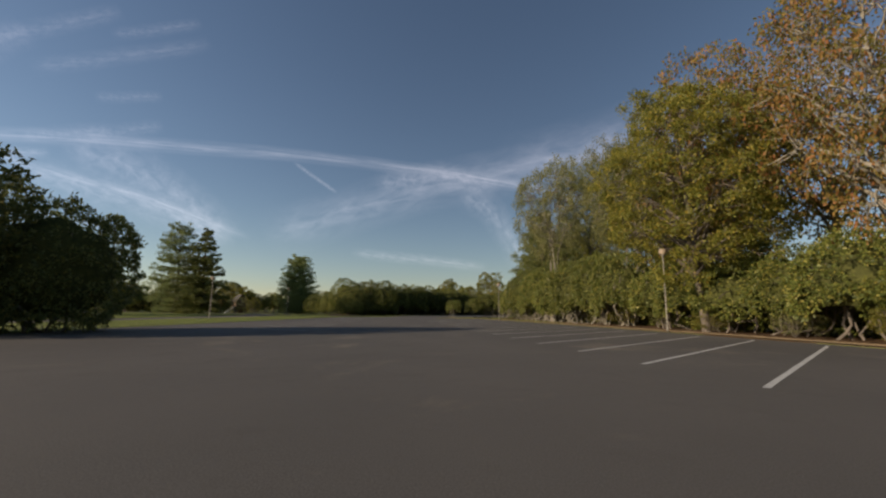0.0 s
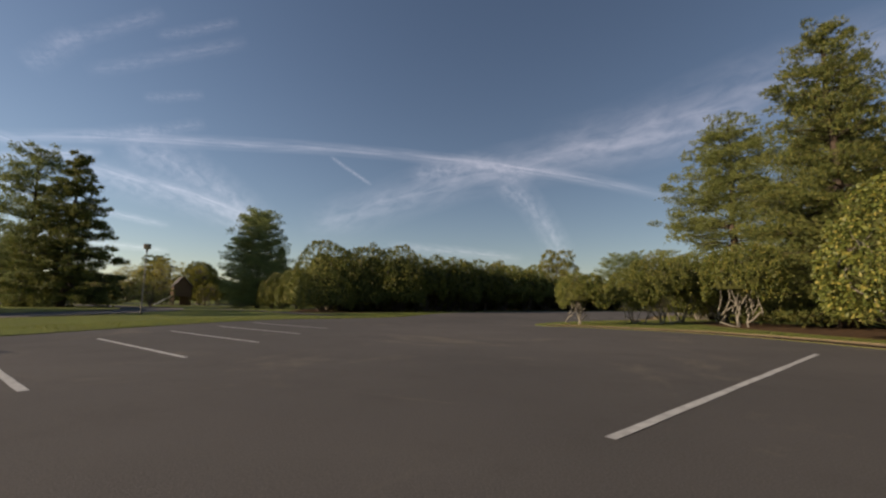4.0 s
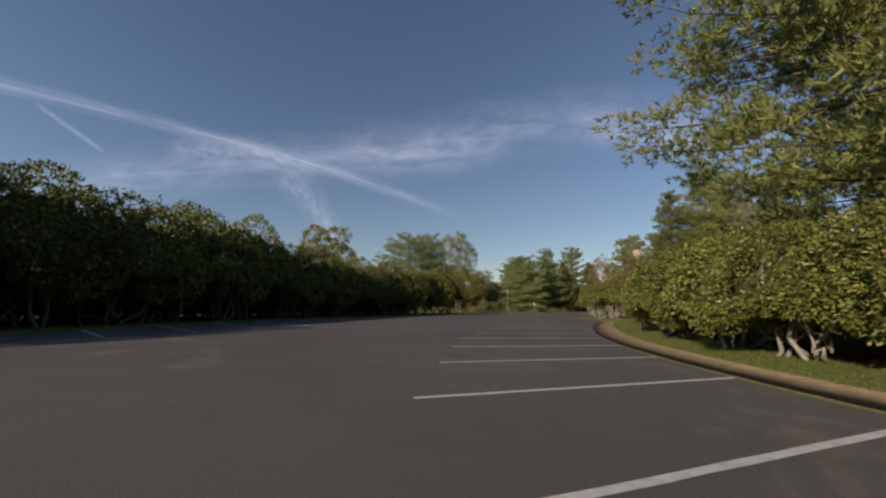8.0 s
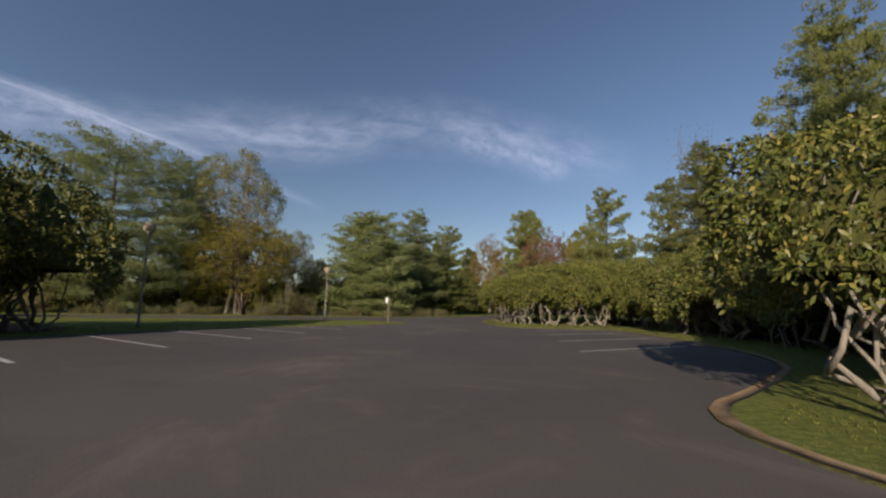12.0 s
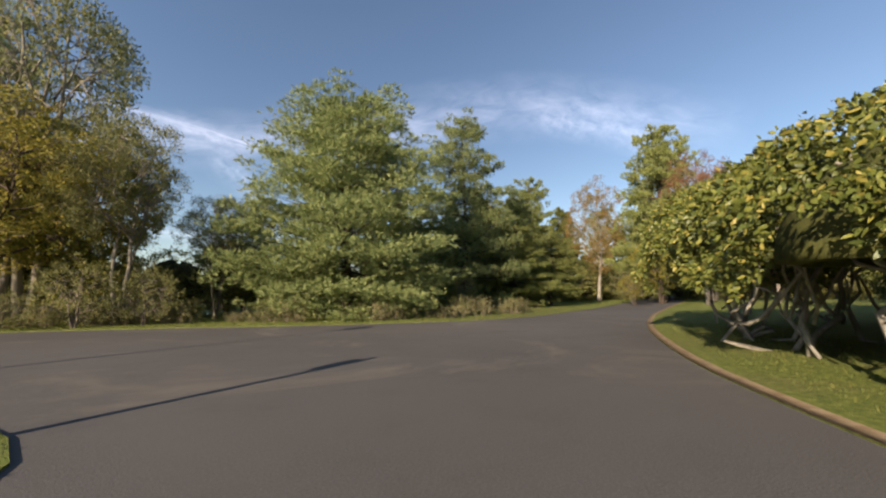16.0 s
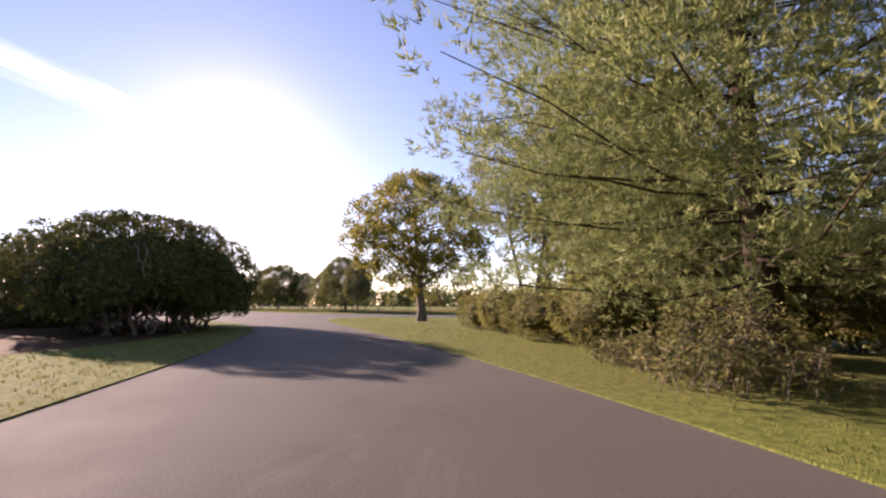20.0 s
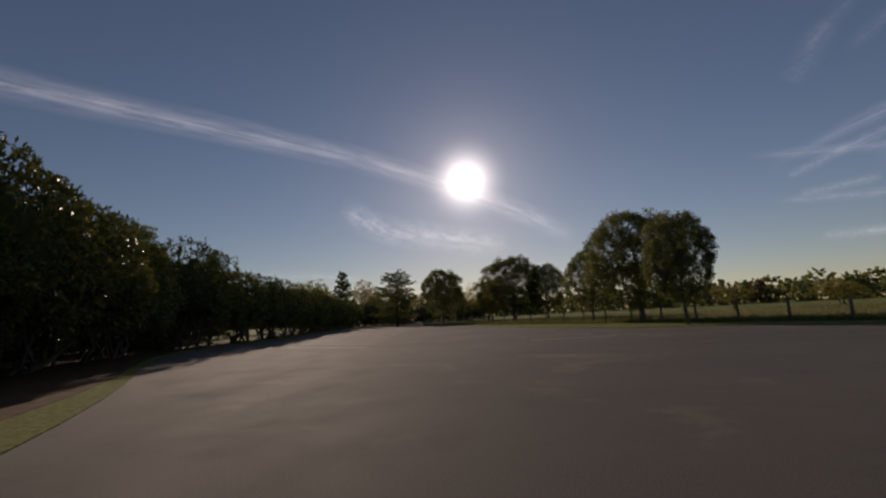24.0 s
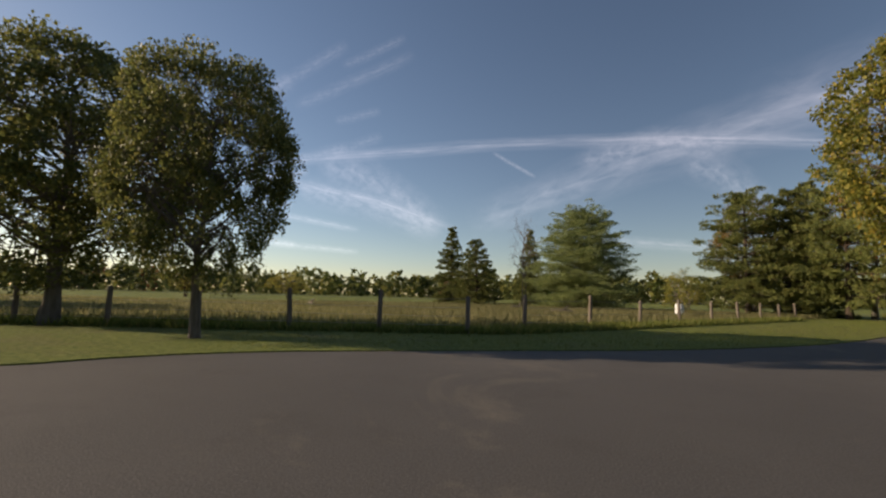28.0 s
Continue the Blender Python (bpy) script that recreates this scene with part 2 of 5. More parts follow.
GRASS = leaf_mat("grass_blade", ((0.0, (0.11, 0.145, 0.028)), (0.6, (0.20, 0.235, 0.045)), (1.0, (0.36, 0.32, 0.085))), 0.6, 0.45)


# ---- mesh helpers ----
def mesh_from(name, verts, faces, mats, ids=None, smooth=False):
    me = bpy.data.meshes.new(name)
    verts = np.asarray(verts, dtype=np.float32)
    me.vertices.add(len(verts))
    me.vertices.foreach_set("co", verts.ravel())
    if isinstance(faces, np.ndarray):
        k = faces.shape[1]
        flat, starts, totals = faces.ravel(), np.arange(0, faces.size, k), np.full(len(faces), k)
    else:
        flat = np.array([i for f in faces for i in f], dtype=np.int32)
        totals = np.array([len(f) for f in faces], dtype=np.int32)
        starts = np.concatenate([[0], np.cumsum(totals)[:-1]])
    me.loops.add(len(flat))
    me.loops.foreach_set("vertex_index", flat.astype(np.int32))
    me.polygons.add(len(totals))
    me.polygons.foreach_set("loop_start", starts.astype(np.int32))
    me.polygons.foreach_set("loop_total", totals.astype(np.int32))
    for m in mats if isinstance(mats, (list, tuple)) else [mats]:
        me.materials.append(m)
    if ids is not None:
        me.polygons.foreach_set("material_index", np.asarray(ids, dtype=np.int32))
    me.update(calc_edges=True)
    me.validate()
    if smooth:
        me.polygons.foreach_set("use_smooth", np.ones(len(totals), dtype=bool))
    return me


def child(name, me, parent, label=""):
    ob = new(name, me)
    ob.parent = parent
    return tagged(ob, label)


def part(name, bm, material, parent, label=""):
    me = bpy.data.meshes.new(name)
    bm.to_mesh(me)
    bm.free()
    me.materials.append(material)
    return child(name, me, parent, label)


def root(name, label, category, group="", at=None):
    ob = new(name)
    ob.empty_display_size = 0.3
    if at is not None:
        ob.matrix_world = at
    return tagged(ob, label, category, group)


def box(sx, sy, sz, at=(0, 0, 0), bevel=0.01, turn=0.0):
    bm = bmesh.new()
    bmesh.ops.create_cube(bm, size=1)
    bmesh.ops.scale(bm, vec=(sx, sy, sz), verts=bm.verts)
    if bevel:
        bmesh.ops.bevel(bm, geom=bm.edges[:], offset=bevel, segments=2, affect="EDGES")
    bmesh.ops.transform(bm, matrix=pose(*at, 0, 0, turn), verts=bm.verts)
    return bm


def lathe(profile, sides=16, at=(0, 0, 0)):
    """A turned solid from (radius, height) pairs."""
    bm = bmesh.new()
    rings = [[bm.verts.new((at[0] + r * math.cos(2 * math.pi * i / sides), at[1] + r * math.sin(2 * math.pi * i / sides), at[2] + z)) for i in range(sides)] for r, z in profile]
    for a, b in zip(rings, rings[1:]):
        for i in range(sides):
            bm.faces.new((a[i], a[(i + 1) % sides], b[(i + 1) % sides], b[i])).smooth = True
    bm.faces.new(rings[0][::-1])
    bm.faces.new(rings[-1])
    return bm


class Tubes:
    """Tapered limbs gathered into one mesh."""

    def __init__(self, sides=6):
        self.v, self.f, self.k, self.s = [], [], 0, sides

    def add(self, pts, radii):
        pts = np.asarray(pts, float)
        d = np.gradient(pts, axis=0)
        d /= np.linalg.norm(d, axis=1)[:, None] + 1e-9
        ref = np.array([0.31, 0.95, 0.05])
        u = np.cross(d, ref)
        u /= np.linalg.norm(u, axis=1)[:, None] + 1e-9
        w = np.cross(d, u)
        s = self.s
        a = np.linspace(0, 2 * math.pi, s, endpoint=False)
        ring = pts[:, None] + np.asarray(radii)[:, None, None] * (np.cos(a)[None, :, None] * u[:, None] + np.sin(a)[None, :, None] * w[:, None])
        self.v.append(ring.reshape(-1, 3))
        n = len(pts)
        i = np.arange(n - 1)[:, None] * s + np.arange(s)[None]
        j = np.arange(n - 1)[:, None] * s + (np.arange(s)[None] + 1) % s
        self.f.append((np.stack([i, j, j + s, i + s], -1).reshape(-1, 4) + self.k))
        self.k += n * s

    def mesh(self, name, mat):
        return mesh_from(name, np.concatenate(self.v), np.concatenate(self.f), mat, smooth=True)


def unit(a):
    return a / (np.linalg.norm(a, axis=-1, keepdims=True) + 1e-9)


def leaf_arrays(rng, centres, out, length, width, droop=0.25, spread=0.9, oval=False):
    """Folded leaves: at each centre one leaf that points out, with a crease along its middle (2 quads of 6 corners)."""
    n = len(centres)
    d = unit(out + rng.normal(0, spread, (n, 3)) - np.array([0, 0, droop]))
    side = unit(np.cross(d, rng.normal(0, 1, (n, 3))))
    up = np.cross(side, d)
    ln = (length * rng.uniform(0.7, 1.25, n))[:, None]
    wd = (width * rng.uniform(0.75, 1.2, n))[:, None]
    c = centres
    tip = c + d * ln
    if oval:
        # rounder leaves with two pairs of side points, for plants beside the road
        ring = [c] + [c + d * ln * s + side * wd * w + up * wd * 0.16 - np.array([0, 0, 1]) * ln * b for s, w, b in ((0.32, 0.46, 0.0), (0.72, 0.40, 0.04))] + [tip - np.array([0, 0, 1]) * ln * 0.1]
        ring += [c + d * ln * s - side * wd * w + up * wd * 0.16 - np.array([0, 0, 1]) * ln * b for s, w, b in ((0.72, 0.40, 0.04), (0.32, 0.46, 0.0))]
        k = np.arange(n)[:, None] * 6
        return np.stack(ring, 1).reshape(-1, 3), np.concatenate([k + np.array([q]) for q in ((0, 1, 5), (1, 2, 4), (1, 4, 5), (2, 3, 4))], 1).reshape(-1, 3)
    m1 = c + d * ln * 0.5 + side * wd * 0.5 + up * wd * 0.16
    m2 = c + d * ln * 0.5 - side * wd * 0.5 + up * wd * 0.16
    v = np.stack([c, m1, tip, m2], 1).reshape(-1, 3)
    k = np.arange(n)[:, None] * 4
    f = np.concatenate([k + np.array([[0, 1, 2]]), k + np.array([[0, 2, 3]])], 1).reshape(-1, 3)
    return v, f


def needle_arrays(rng, centres, out, per, length, width, spread=0.8, loose=0.0):
    """Tufts of long narrow blades."""
    n = len(centres) * per
    c = np.repeat(centres, per, 0) + rng.normal(0, 1, (n, 3)) * loose
    d = unit(np.repeat(out, per, 0) + rng.normal(0, spread, (n, 3)))
    s = unit(np.cross(d, rng.normal(0, 1, (n, 3))))
    ln = (length * rng.uniform(0.6, 1.2, n))[:, None]
    v = np.stack([c - s * width / 2, c + s * width / 2, c + d * ln], 1).reshape(-1, 3)
    f = np.arange(n * 3).reshape(-1, 3)
    return v, f


def crooked(rng, a, b, n=6, wobble=0.12):
    t = np.linspace(0, 1, n)[:, None]
    p = np.asarray(a) * (1 - t) + np.asarray(b) * t
    L = np.linalg.norm(np.asarray(b) - np.asarray(a))
    off = np.cumsum(rng.normal(0, 1, (n, 3)), 0) * wobble * L / n
    off -= t * off[-1]
    return p + off


# ---- plants ----
def make_pine(name, label, seed, h=10.0, r=4.0, base=0.1, whorls=14, per=7, leaf=NEEDLE, shape=0.6, droop=0.05, puff=0.54, dens=2.3, tufts=19, needles=8, nlen=0.2, nwid=0.048, sparse=0.0, lift=0.3, fan=0.34, limb=0.006, ragged=0.3, bark=BARK_PINE):
    """A conifer: whorls of limbs, each carrying soft puffs of needle tufts, with shade between the tiers."""
    rng = np.random.default_rng(seed)
    ob = root(name, label, "tree")
    tb = Tubes(7)
    n = 9
    z = np.linspace(-0.15, h * 0.985, n)
    sway = np.cumsum(rng.normal(0, 0.012 * h, (n, 2)), 0) * 0.5
    tb.add(np.column_stack([sway - sway[0], z]), np.linspace(0.020 * h, 0.004 * h, n) + np.array([0.006 * h] + [0] * (n - 1)))
    cs, os_ = [], []
    up = np.array([0, 0, 1.0])

    def tuft(at, along, size, count):
        e = unit(rng.normal(0, 1, (count, 3)) + up * 0.4)
        cs.append(at + e * size * np.array([1, 1, 0.5]) * rng.uniform(0.45, 1.0, (count, 1)))
        os_.append(e * 0.6 + up * 0.45 + along * 0.35)

    for w in range(whorls):
        u = (w + rng.uniform(0, 0.4)) / whorls
        zz = h * (base + (1 - base) * u)
        stem = np.array([np.interp(zz, z, sway[:, 0] - sway[0, 0]), np.interp(zz, z, sway[:, 1] - sway[0, 1]), zz])
        full = r * ((1 - u) ** shape) * min(1.0, 0.68 + 1.8 * u) + 0.25
        a0 = rng.uniform(0, 6.3)
        for b in range(per):
            if rng.random() < sparse:
                continue
            a = a0 + 2 * math.pi * b / per + rng.normal(0, 0.2)
            ln = full * rng.uniform(1.0 - ragged, 1.06)
            rise = ln * (lift * (u ** 1.3) * 1.6 - droop + rng.normal(0, 0.06))
            foot = stem + up * rng.normal(0, 0.025 * h)
            tip = foot + np.array([math.cos(a) * ln, math.sin(a) * ln, rise])
            pts = crooked(rng, foot, tip, 6, 0.10)
            pts[:, 2] -= np.sin(np.linspace(0, math.pi, 6)) * ln * 0.05
            tb.add(pts, np.linspace(limb * h * (1 - 0.7 * u), 0.006, 6))
            d = unit(tip - foot)
            side = np.array([-d[1], d[0], 0.0])
            m = max(2, int(round(ln * dens)))
            for k in range(m):
                t = 1.0 if k == 0 else rng.uniform(0.2, 0.98)
                q = np.array([np.interp(t, np.linspace(0, 1, 6), pts[:, i]) for i in range(3)])
                off = 0.0 if k == 0 else rng.uniform(-1, 1) * fan * ln * min(1.0, (1.15 - t) * 1.8)
                tuft(q + side * off + up * rng.normal(0.04, 0.12 * puff), d, puff * rng.uniform(0.7, 1.2) * (1.0 - 0.35 * u), tufts)
    top = np.array([sway[-1, 0] - sway[0, 0], sway[-1, 1] - sway[0, 1], h])
    tuft(top - up * 0.2 * puff, up, puff * 0.6, tufts)
    tuft(top - up * 0.9 * puff, up, puff * 0.8, tufts)
    c, o = np.concatenate(cs), np.concatenate(os_)
    child("trunk", tb.mesh(name + "_trunk", bark), ob)
    v, f = needle_arrays(rng, c, o, needles, nlen, nwid, 0.55, 0.03)
    child("crown", mesh_from(name + "_crown", v, f, leaf), ob)
    return ob


def make_broadleaf(name, label, seed, h=10.0, r=4.0, clear=0.22, lobes=26, clumps=20, leaves=42, leaf=GREEN, bark=BARK_GREY, size=0.13, lobe=0.36, stems=1, category="tree", girth=0.02, oval=False, clump=0.1, top=0.78, upright=0.0, reach=(0.45, 0.7)):
    """A crown of rounded lobes, each at the end of a limb and set with clumps of leaves; shade and sky show between them."""
    rng = np.random.default_rng(seed)
    ob = root(name, label, category)
    tb = Tubes(6)
    cz, rz = h * (clear + 1) / 2, h * (1 - clear) / 2
    span = np.array([r, r, rz])
    trunks = []
    for s in range(stems):
        lean = rng.normal(0, 0.12 * r, 2) if stems > 1 else rng.normal(0, 0.03 * r, 2)
        foot = np.array([*(rng.normal(0, 0.09 * r, 2) if stems > 1 else (0, 0)), -0.12])
        trunk = crooked(rng, foot, np.array([lean[0] * 2.4, lean[1] * 2.4, h * top]), 8, 0.10)
        rad = np.linspace(girth * h, 0.004 * h, 8) * (1.0 if stems == 1 else 0.7)
        rad[0] *= 1.35
        tb.add(trunk, rad)
        trunks.append(trunk)
    k = np.arange(lobes) + 0.5
    el, az = np.arcsin(1 - 2 * k / lobes), k * 2.39996 + rng.normal(0, 0.25, lobes)
    dirs = unit(np.stack([np.cos(el) * np.cos(az), np.cos(el) * np.sin(az), np.sin(el)], 1) + rng.normal(0, 0.12, (lobes, 3)))
    mid = np.array([0, 0, cz]) + dirs * span * rng.uniform(*reach, (lobes, 1))
    big = lobe * r * rng.uniform(0.7, 1.2, lobes)
    tall = 0.8 + upright
    cs, os_ = [], []
    for i in range(lobes):
        trunk = trunks[i % stems]
        zz = np.clip(mid[i, 2] - np.hypot(mid[i, 0], mid[i, 1]) * rng.uniform(0.4, 0.9), h * clear * 0.75 + 0.1, h * top * 0.96)
        p0 = np.array([np.interp(zz, trunk[:, 2], trunk[:, j]) for j in range(3)])
        limb = crooked(rng, p0, mid[i], 6, 0.16)
        tb.add(limb, np.linspace(0.0085 * h * (1.2 - zz / h), 0.012, 6))
        e = unit(rng.normal(0, 1, (clumps, 3)) + dirs[i] * 0.45 + np.array([0, 0, 0.2]))
        hub = mid[i] + e * big[i] * np.array([1, 1, tall]) * rng.uniform(0.72, 1.05, (clumps, 1))
        for j in range(0, clumps, 3):
            tb.add(crooked(rng, limb[4 if j % 2 else 5], hub[j], 4, 0.14), np.linspace(0.016 + 0.0006 * h, 0.006, 4))
        # clumps deep inside a neighbouring lobe stay bare
        deep = np.zeros(clumps, bool)
        for m in range(lobes):
            if m != i:
                deep |= (np.linalg.norm((hub - mid[m]) / np.array([1, 1, tall]), axis=1) < big[m] * 0.6)
        hub, e = hub[~deep], e[~deep]
        c = np.repeat(hub, leaves, 0)
        spread = unit(rng.normal(0, 1, c.shape)) * rng.uniform(0, 1, (len(c), 1)) ** 0.5 * clump * r
        cs.append(c + spread * np.array([1.0, 1.0, 0.75 + upright]))
        os_.append(np.repeat(e, leaves, 0) * 0.5 + np.array([0, 0, 0.7 * upright]))
    c, o = np.concatenate(cs), np.concatenate(os_)
    child("trunk", tb.mesh(name + "_trunk", bark), ob)
    v, f = leaf_arrays(rng, c, o, size, size * 0.62, 0.3 - upright, 0.8, oval)
    child("crown", mesh_from(name + "_crown", v, f, leaf), ob)
    return ob


def make_rhododendron(name, label, seed, h=4.5, r=2.7, stems=6, whorls=1300, leaf=RHODO, low=0.30, size=0.15, flat=1.0, under=0.42, per=8, floor=0.16, core=0.74, oval=False, thick=0.0135, bark=BARK_GREY):
    """A great shrub: crooked pale stems under a lumpy dome of leaf whorls."""
    rng = np.random.default_rng(seed)
    ob = root(name, label, "shrub")
    lumps = unit(rng.normal(0, 1, (14, 3)) + np.array([0, 0, 0.4]))
    amp = rng.uniform(0.03, 0.14, 14)
    buds = unit(rng.normal(0, 1, (70, 3)) * np.array([1, 1, 0.8]) + np.array([0, 0, 0.25]))
    rise = rng.uniform(0.04, 0.15, 70)
    cz = h * low
    span = np.array([r, r, h * (1 - low)])

    def skin(d):
        return 0.76 + (np.exp(-(1 - d @ lumps.T) * 10) * amp).sum(-1) + (np.exp(-(1 - d @ buds.T) * 38) * rise).max(-1)

    def dome(d, k):
        e = d.copy()
        e[:, 2] = np.sign(e[:, 2]) * np.abs(e[:, 2]) ** flat
        return e * k[:, None] * span + np.array([0, 0, cz])

    for s in range(stems):
        a = 2 * math.pi * s / stems + rng.normal(0, 0.4)
        foot = np.array([math.cos(a) * 0.13 * r, math.sin(a) * 0.13 * r, -0.1]) + np.array([*rng.normal(0, 0.12 * r, 2), 0])
        out = rng.uniform(0.3, 0.6) * r
        top = np.array([math.cos(a) * out, math.sin(a) * out, cz + (h - cz) * rng.uniform(0.35, 0.55)])
        limb = crooked(rng, foot, top, 12, 0.75)
        limb[0] = foot
        tb = Tubes(6)
        tb.add(limb, np.linspace(thick * h, 0.4 * thick * h, 12) * rng.uniform(0.85, 1.2, 12))
        for _ in range(4):
            q = limb[rng.integers(2, 9)]
            to = unit(np.array([*rng.normal(0, 1, 2), rng.uniform(0.3, 1.2)]))[None]
            e = dome(to, np.array([0.62]))[0]
            tb.add(crooked(rng, q, e, 7, 0.45), np.linspace(0.6 * thick * h, 0.2 * thick * h, 7))
        child("stem", tb.mesh(name + "_stem", bark), ob)
    d = unit(rng.normal(0, 1, (whorls * 2, 3)) * np.array([1, 1, 0.9]))
    d = d[d[:, 2] > -under][:whorls]
    k = skin(d) * rng.choice([1.0, 0.96, 0.9], len(d), p=[0.62, 0.26, 0.12])
    c = dome(d, k)
    low_z = floor * h * (1 + 0.45 * np.sin(3 * np.arctan2(d[:, 1], d[:, 0]) + seed)) + rng.uniform(0, 0.14 * h, len(c))
    c[:, 2] = np.maximum(c[:, 2], low_z)
    c, o = np.repeat(c, per, 0), np.repeat(d * 0.6, per, 0)
    c = c + rng.normal(0, 0.055, c.shape)
    v, f = leaf_arrays(rng, c, o, size, size * 0.46, 0.25, 0.65, oval)
    child("crown", mesh_from(name + "_crown", v, f, leaf), ob)
    # solid dark shell: paints the shade inside the crown and stops see-through
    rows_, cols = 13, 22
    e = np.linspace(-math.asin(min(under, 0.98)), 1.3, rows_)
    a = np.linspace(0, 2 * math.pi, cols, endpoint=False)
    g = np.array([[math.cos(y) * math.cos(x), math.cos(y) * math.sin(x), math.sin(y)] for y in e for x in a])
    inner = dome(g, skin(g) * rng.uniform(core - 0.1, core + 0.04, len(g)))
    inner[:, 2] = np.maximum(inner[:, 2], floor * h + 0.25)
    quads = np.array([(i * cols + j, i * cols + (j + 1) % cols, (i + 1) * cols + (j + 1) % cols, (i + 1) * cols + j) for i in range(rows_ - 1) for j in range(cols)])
    child("inner_crown", mesh_from(name + "_inner", inner, quads, UNDERGROWTH_SHADE if leaf is THICK else CORE_SHADE), ob, "solid dark shell standing in for shaded twigs inside the crown")
    return ob


def make_weeds(name, label, seed, n=60, h=1.1, r=0.8, leaf=WEED, size=0.16):
    rng = np.random.default_rng(seed)
    ob = root(name, label, "weeds")
    tb = Tubes(4)
    cs, os_ = [], []
    for _ in range(n):
        p = np.array([*rng.normal(0, r * 0.5, 2), -0.05])
        q = p + np.array([*rng.normal(0, 0.14 * h, 2), h * rng.uniform(0.5, 1.15)])
        st = crooked(rng, p, q, 4, 0.15)
        tb.add(st, np.linspace(0.009, 0.003, 4))
        t = rng.uniform(0.2, 1, 12)
        cs.append(np.stack([np.interp(t, np.linspace(0, 1, 4), st[:, i]) for i in range(3)], 1) + rng.normal(0, 0.03, (12, 3)))
        os_.append(np.repeat(np.array([[0, 0, 0.5]]), 12, 0))
    child("stalk", tb.mesh(name + "_stalk", WOOD_POST), ob)["kind"] = "stuff"
    v, f = leaf_arrays(rng, np.concatenate(cs), np.concatenate(os_), size, size * 0.4, 0.1, 0.9)
    child("foliage", mesh_from(name + "_foliage", v, f, leaf), ob)["kind"] = "stuff"
    return ob


class Kind:
    """A kind of plant: a few patterns, each used once itself and then copied."""

    def __init__(self, makers, h, r, group=""):
        self.makers, self.h, self.r, self.made, self.n, self.group = makers, h, r, {}, 0, group

    def put(self, x, y, h, r, turn=None, which=None, z=0.05):
        i = self.n % len(self.makers) if which is None else which
        self.n += 1
        turn = (self.n * 77.0) % 360 if turn is None else turn
        m = pose(x, y, z, 0, 0, turn) @ Matrix.Diagonal((r / self.r, r / self.r, h / self.h, 1))
        if i not in self.made:
            ob = self.makers[i]()
            ob.matrix_world = m
            if self.group:
                ob["group"] = self.group
            self.made[i] = ob
            return ob
        p = self.made[i]
        return copy_thing(p, m @ Matrix.Diagonal((1 / p.scale.x, 1 / p.scale.y, 1 / p.scale.z, 1)))


PINE_L = "broad green white pine with tiered feathery branches"
PINES = Kind([lambda: make_pine("pine_tree", PINE_L, 11, tufts=15, leaf=SHADED_NEEDLE, shape=0.5),
              lambda: make_pine("pine_tree", PINE_L, 12, tufts=15, leaf=SHADED_NEEDLE, whorls=13, shape=0.4, base=0.07),
              lambda: make_pine("pine_tree", PINE_L, 13, tufts=15, leaf=SHADED_NEEDLE, whorls=13, shape=0.55, base=0.12, ragged=0.42)], 10, 4, "roadside pines")
SPRUCES = Kind([lambda: make_pine("spruce_tree", "dark narrow spruce with drooping branches", 21, whorls=22, per=8, leaf=SPRUCE, shape=0.95, droop=0.2, lift=0.2, base=0.04, puff=0.36, tufts=13, fan=0.24, ragged=0.22),
                lambda: make_pine("spruce_tree", "dark dense conifer with a pointed top", 22, whorls=21, per=8, leaf=SPRUCE, shape=0.8, droop=0.12, lift=0.25, base=0.03, puff=0.4, tufts=13, fan=0.28, ragged=0.2)], 10, 4, "dark conifers")
LACY = Kind([lambda: make_pine("lacy_pine_tree", "thin open pine with sparse level branches", 37, whorls=13, per=6, leaf=SHADED_NEEDLE, shape=0.5, base=0.14, puff=0.4, dens=1.9, tufts=17, sparse=0.08, ragged=0.48)], 10, 4, "open pines")
TALL = Kind([lambda: make_pine("tall_pine_tree", "tall white pine with layered sunlit branches", 33, h=22, r=8.5, whorls=17, per=9, leaf=HIGH_NEEDLE, shape=0.56, base=0.22, puff=0.95, dens=1.7, tufts=22, needles=7, nlen=0.27, nwid=0.052, limb=0.004, ragged=0.36, droop=0.02, lift=0.24, sparse=0.04),
             lambda: make_pine("tall_pine_tree", "tall white pine with layered sunlit branches", 34, h=22, r=8.5, whorls=16, per=7, leaf=HIGH_NEEDLE, shape=0.5, base=0.13, puff=0.9, dens=1.4, tufts=23, needles=7, nlen=0.27, nwid=0.052, limb=0.004, ragged=0.4)], 22, 8.5, "tall pines")
TALLSPRUCE = Kind([lambda: make_pine("tall_spruce_tree", "tall dark spruce with brown-green drooping branches", 23, h=17, r=6, whorls=27, per=9, leaf=SPRUCE, shape=0.72, droop=0.14, lift=0.25, base=0.04, puff=0.62, dens=1.9, tufts=17, needles=6, nlen=0.2, nwid=0.045, fan=0.28, limb=0.004, ragged=0.3)], 17, 6, "dark conifers")
BIGPINE = Kind([lambda: make_pine("big_pine_tree", "large bushy white pine leaning over the road edge", 31, h=12, r=5, whorls=21, per=9, shape=0.42, base=0.04, puff=0.72, dens=3.0, tufts=19, needles=6, nlen=0.18, nwid=0.044, limb=0.005, droop=-0.02, ragged=0.26),
                lambda: make_pine("big_pine_tree", "large bushy white pine leaning over the road edge", 35, h=12, r=5, whorls=14, per=8, shape=0.58, base=0.06, puff=0.7, dens=2.6, tufts=22, needles=6, nlen=0.18, nwid=0.044, limb=0.005, droop=0.0, ragged=0.32)], 12, 5, "roadside pines")
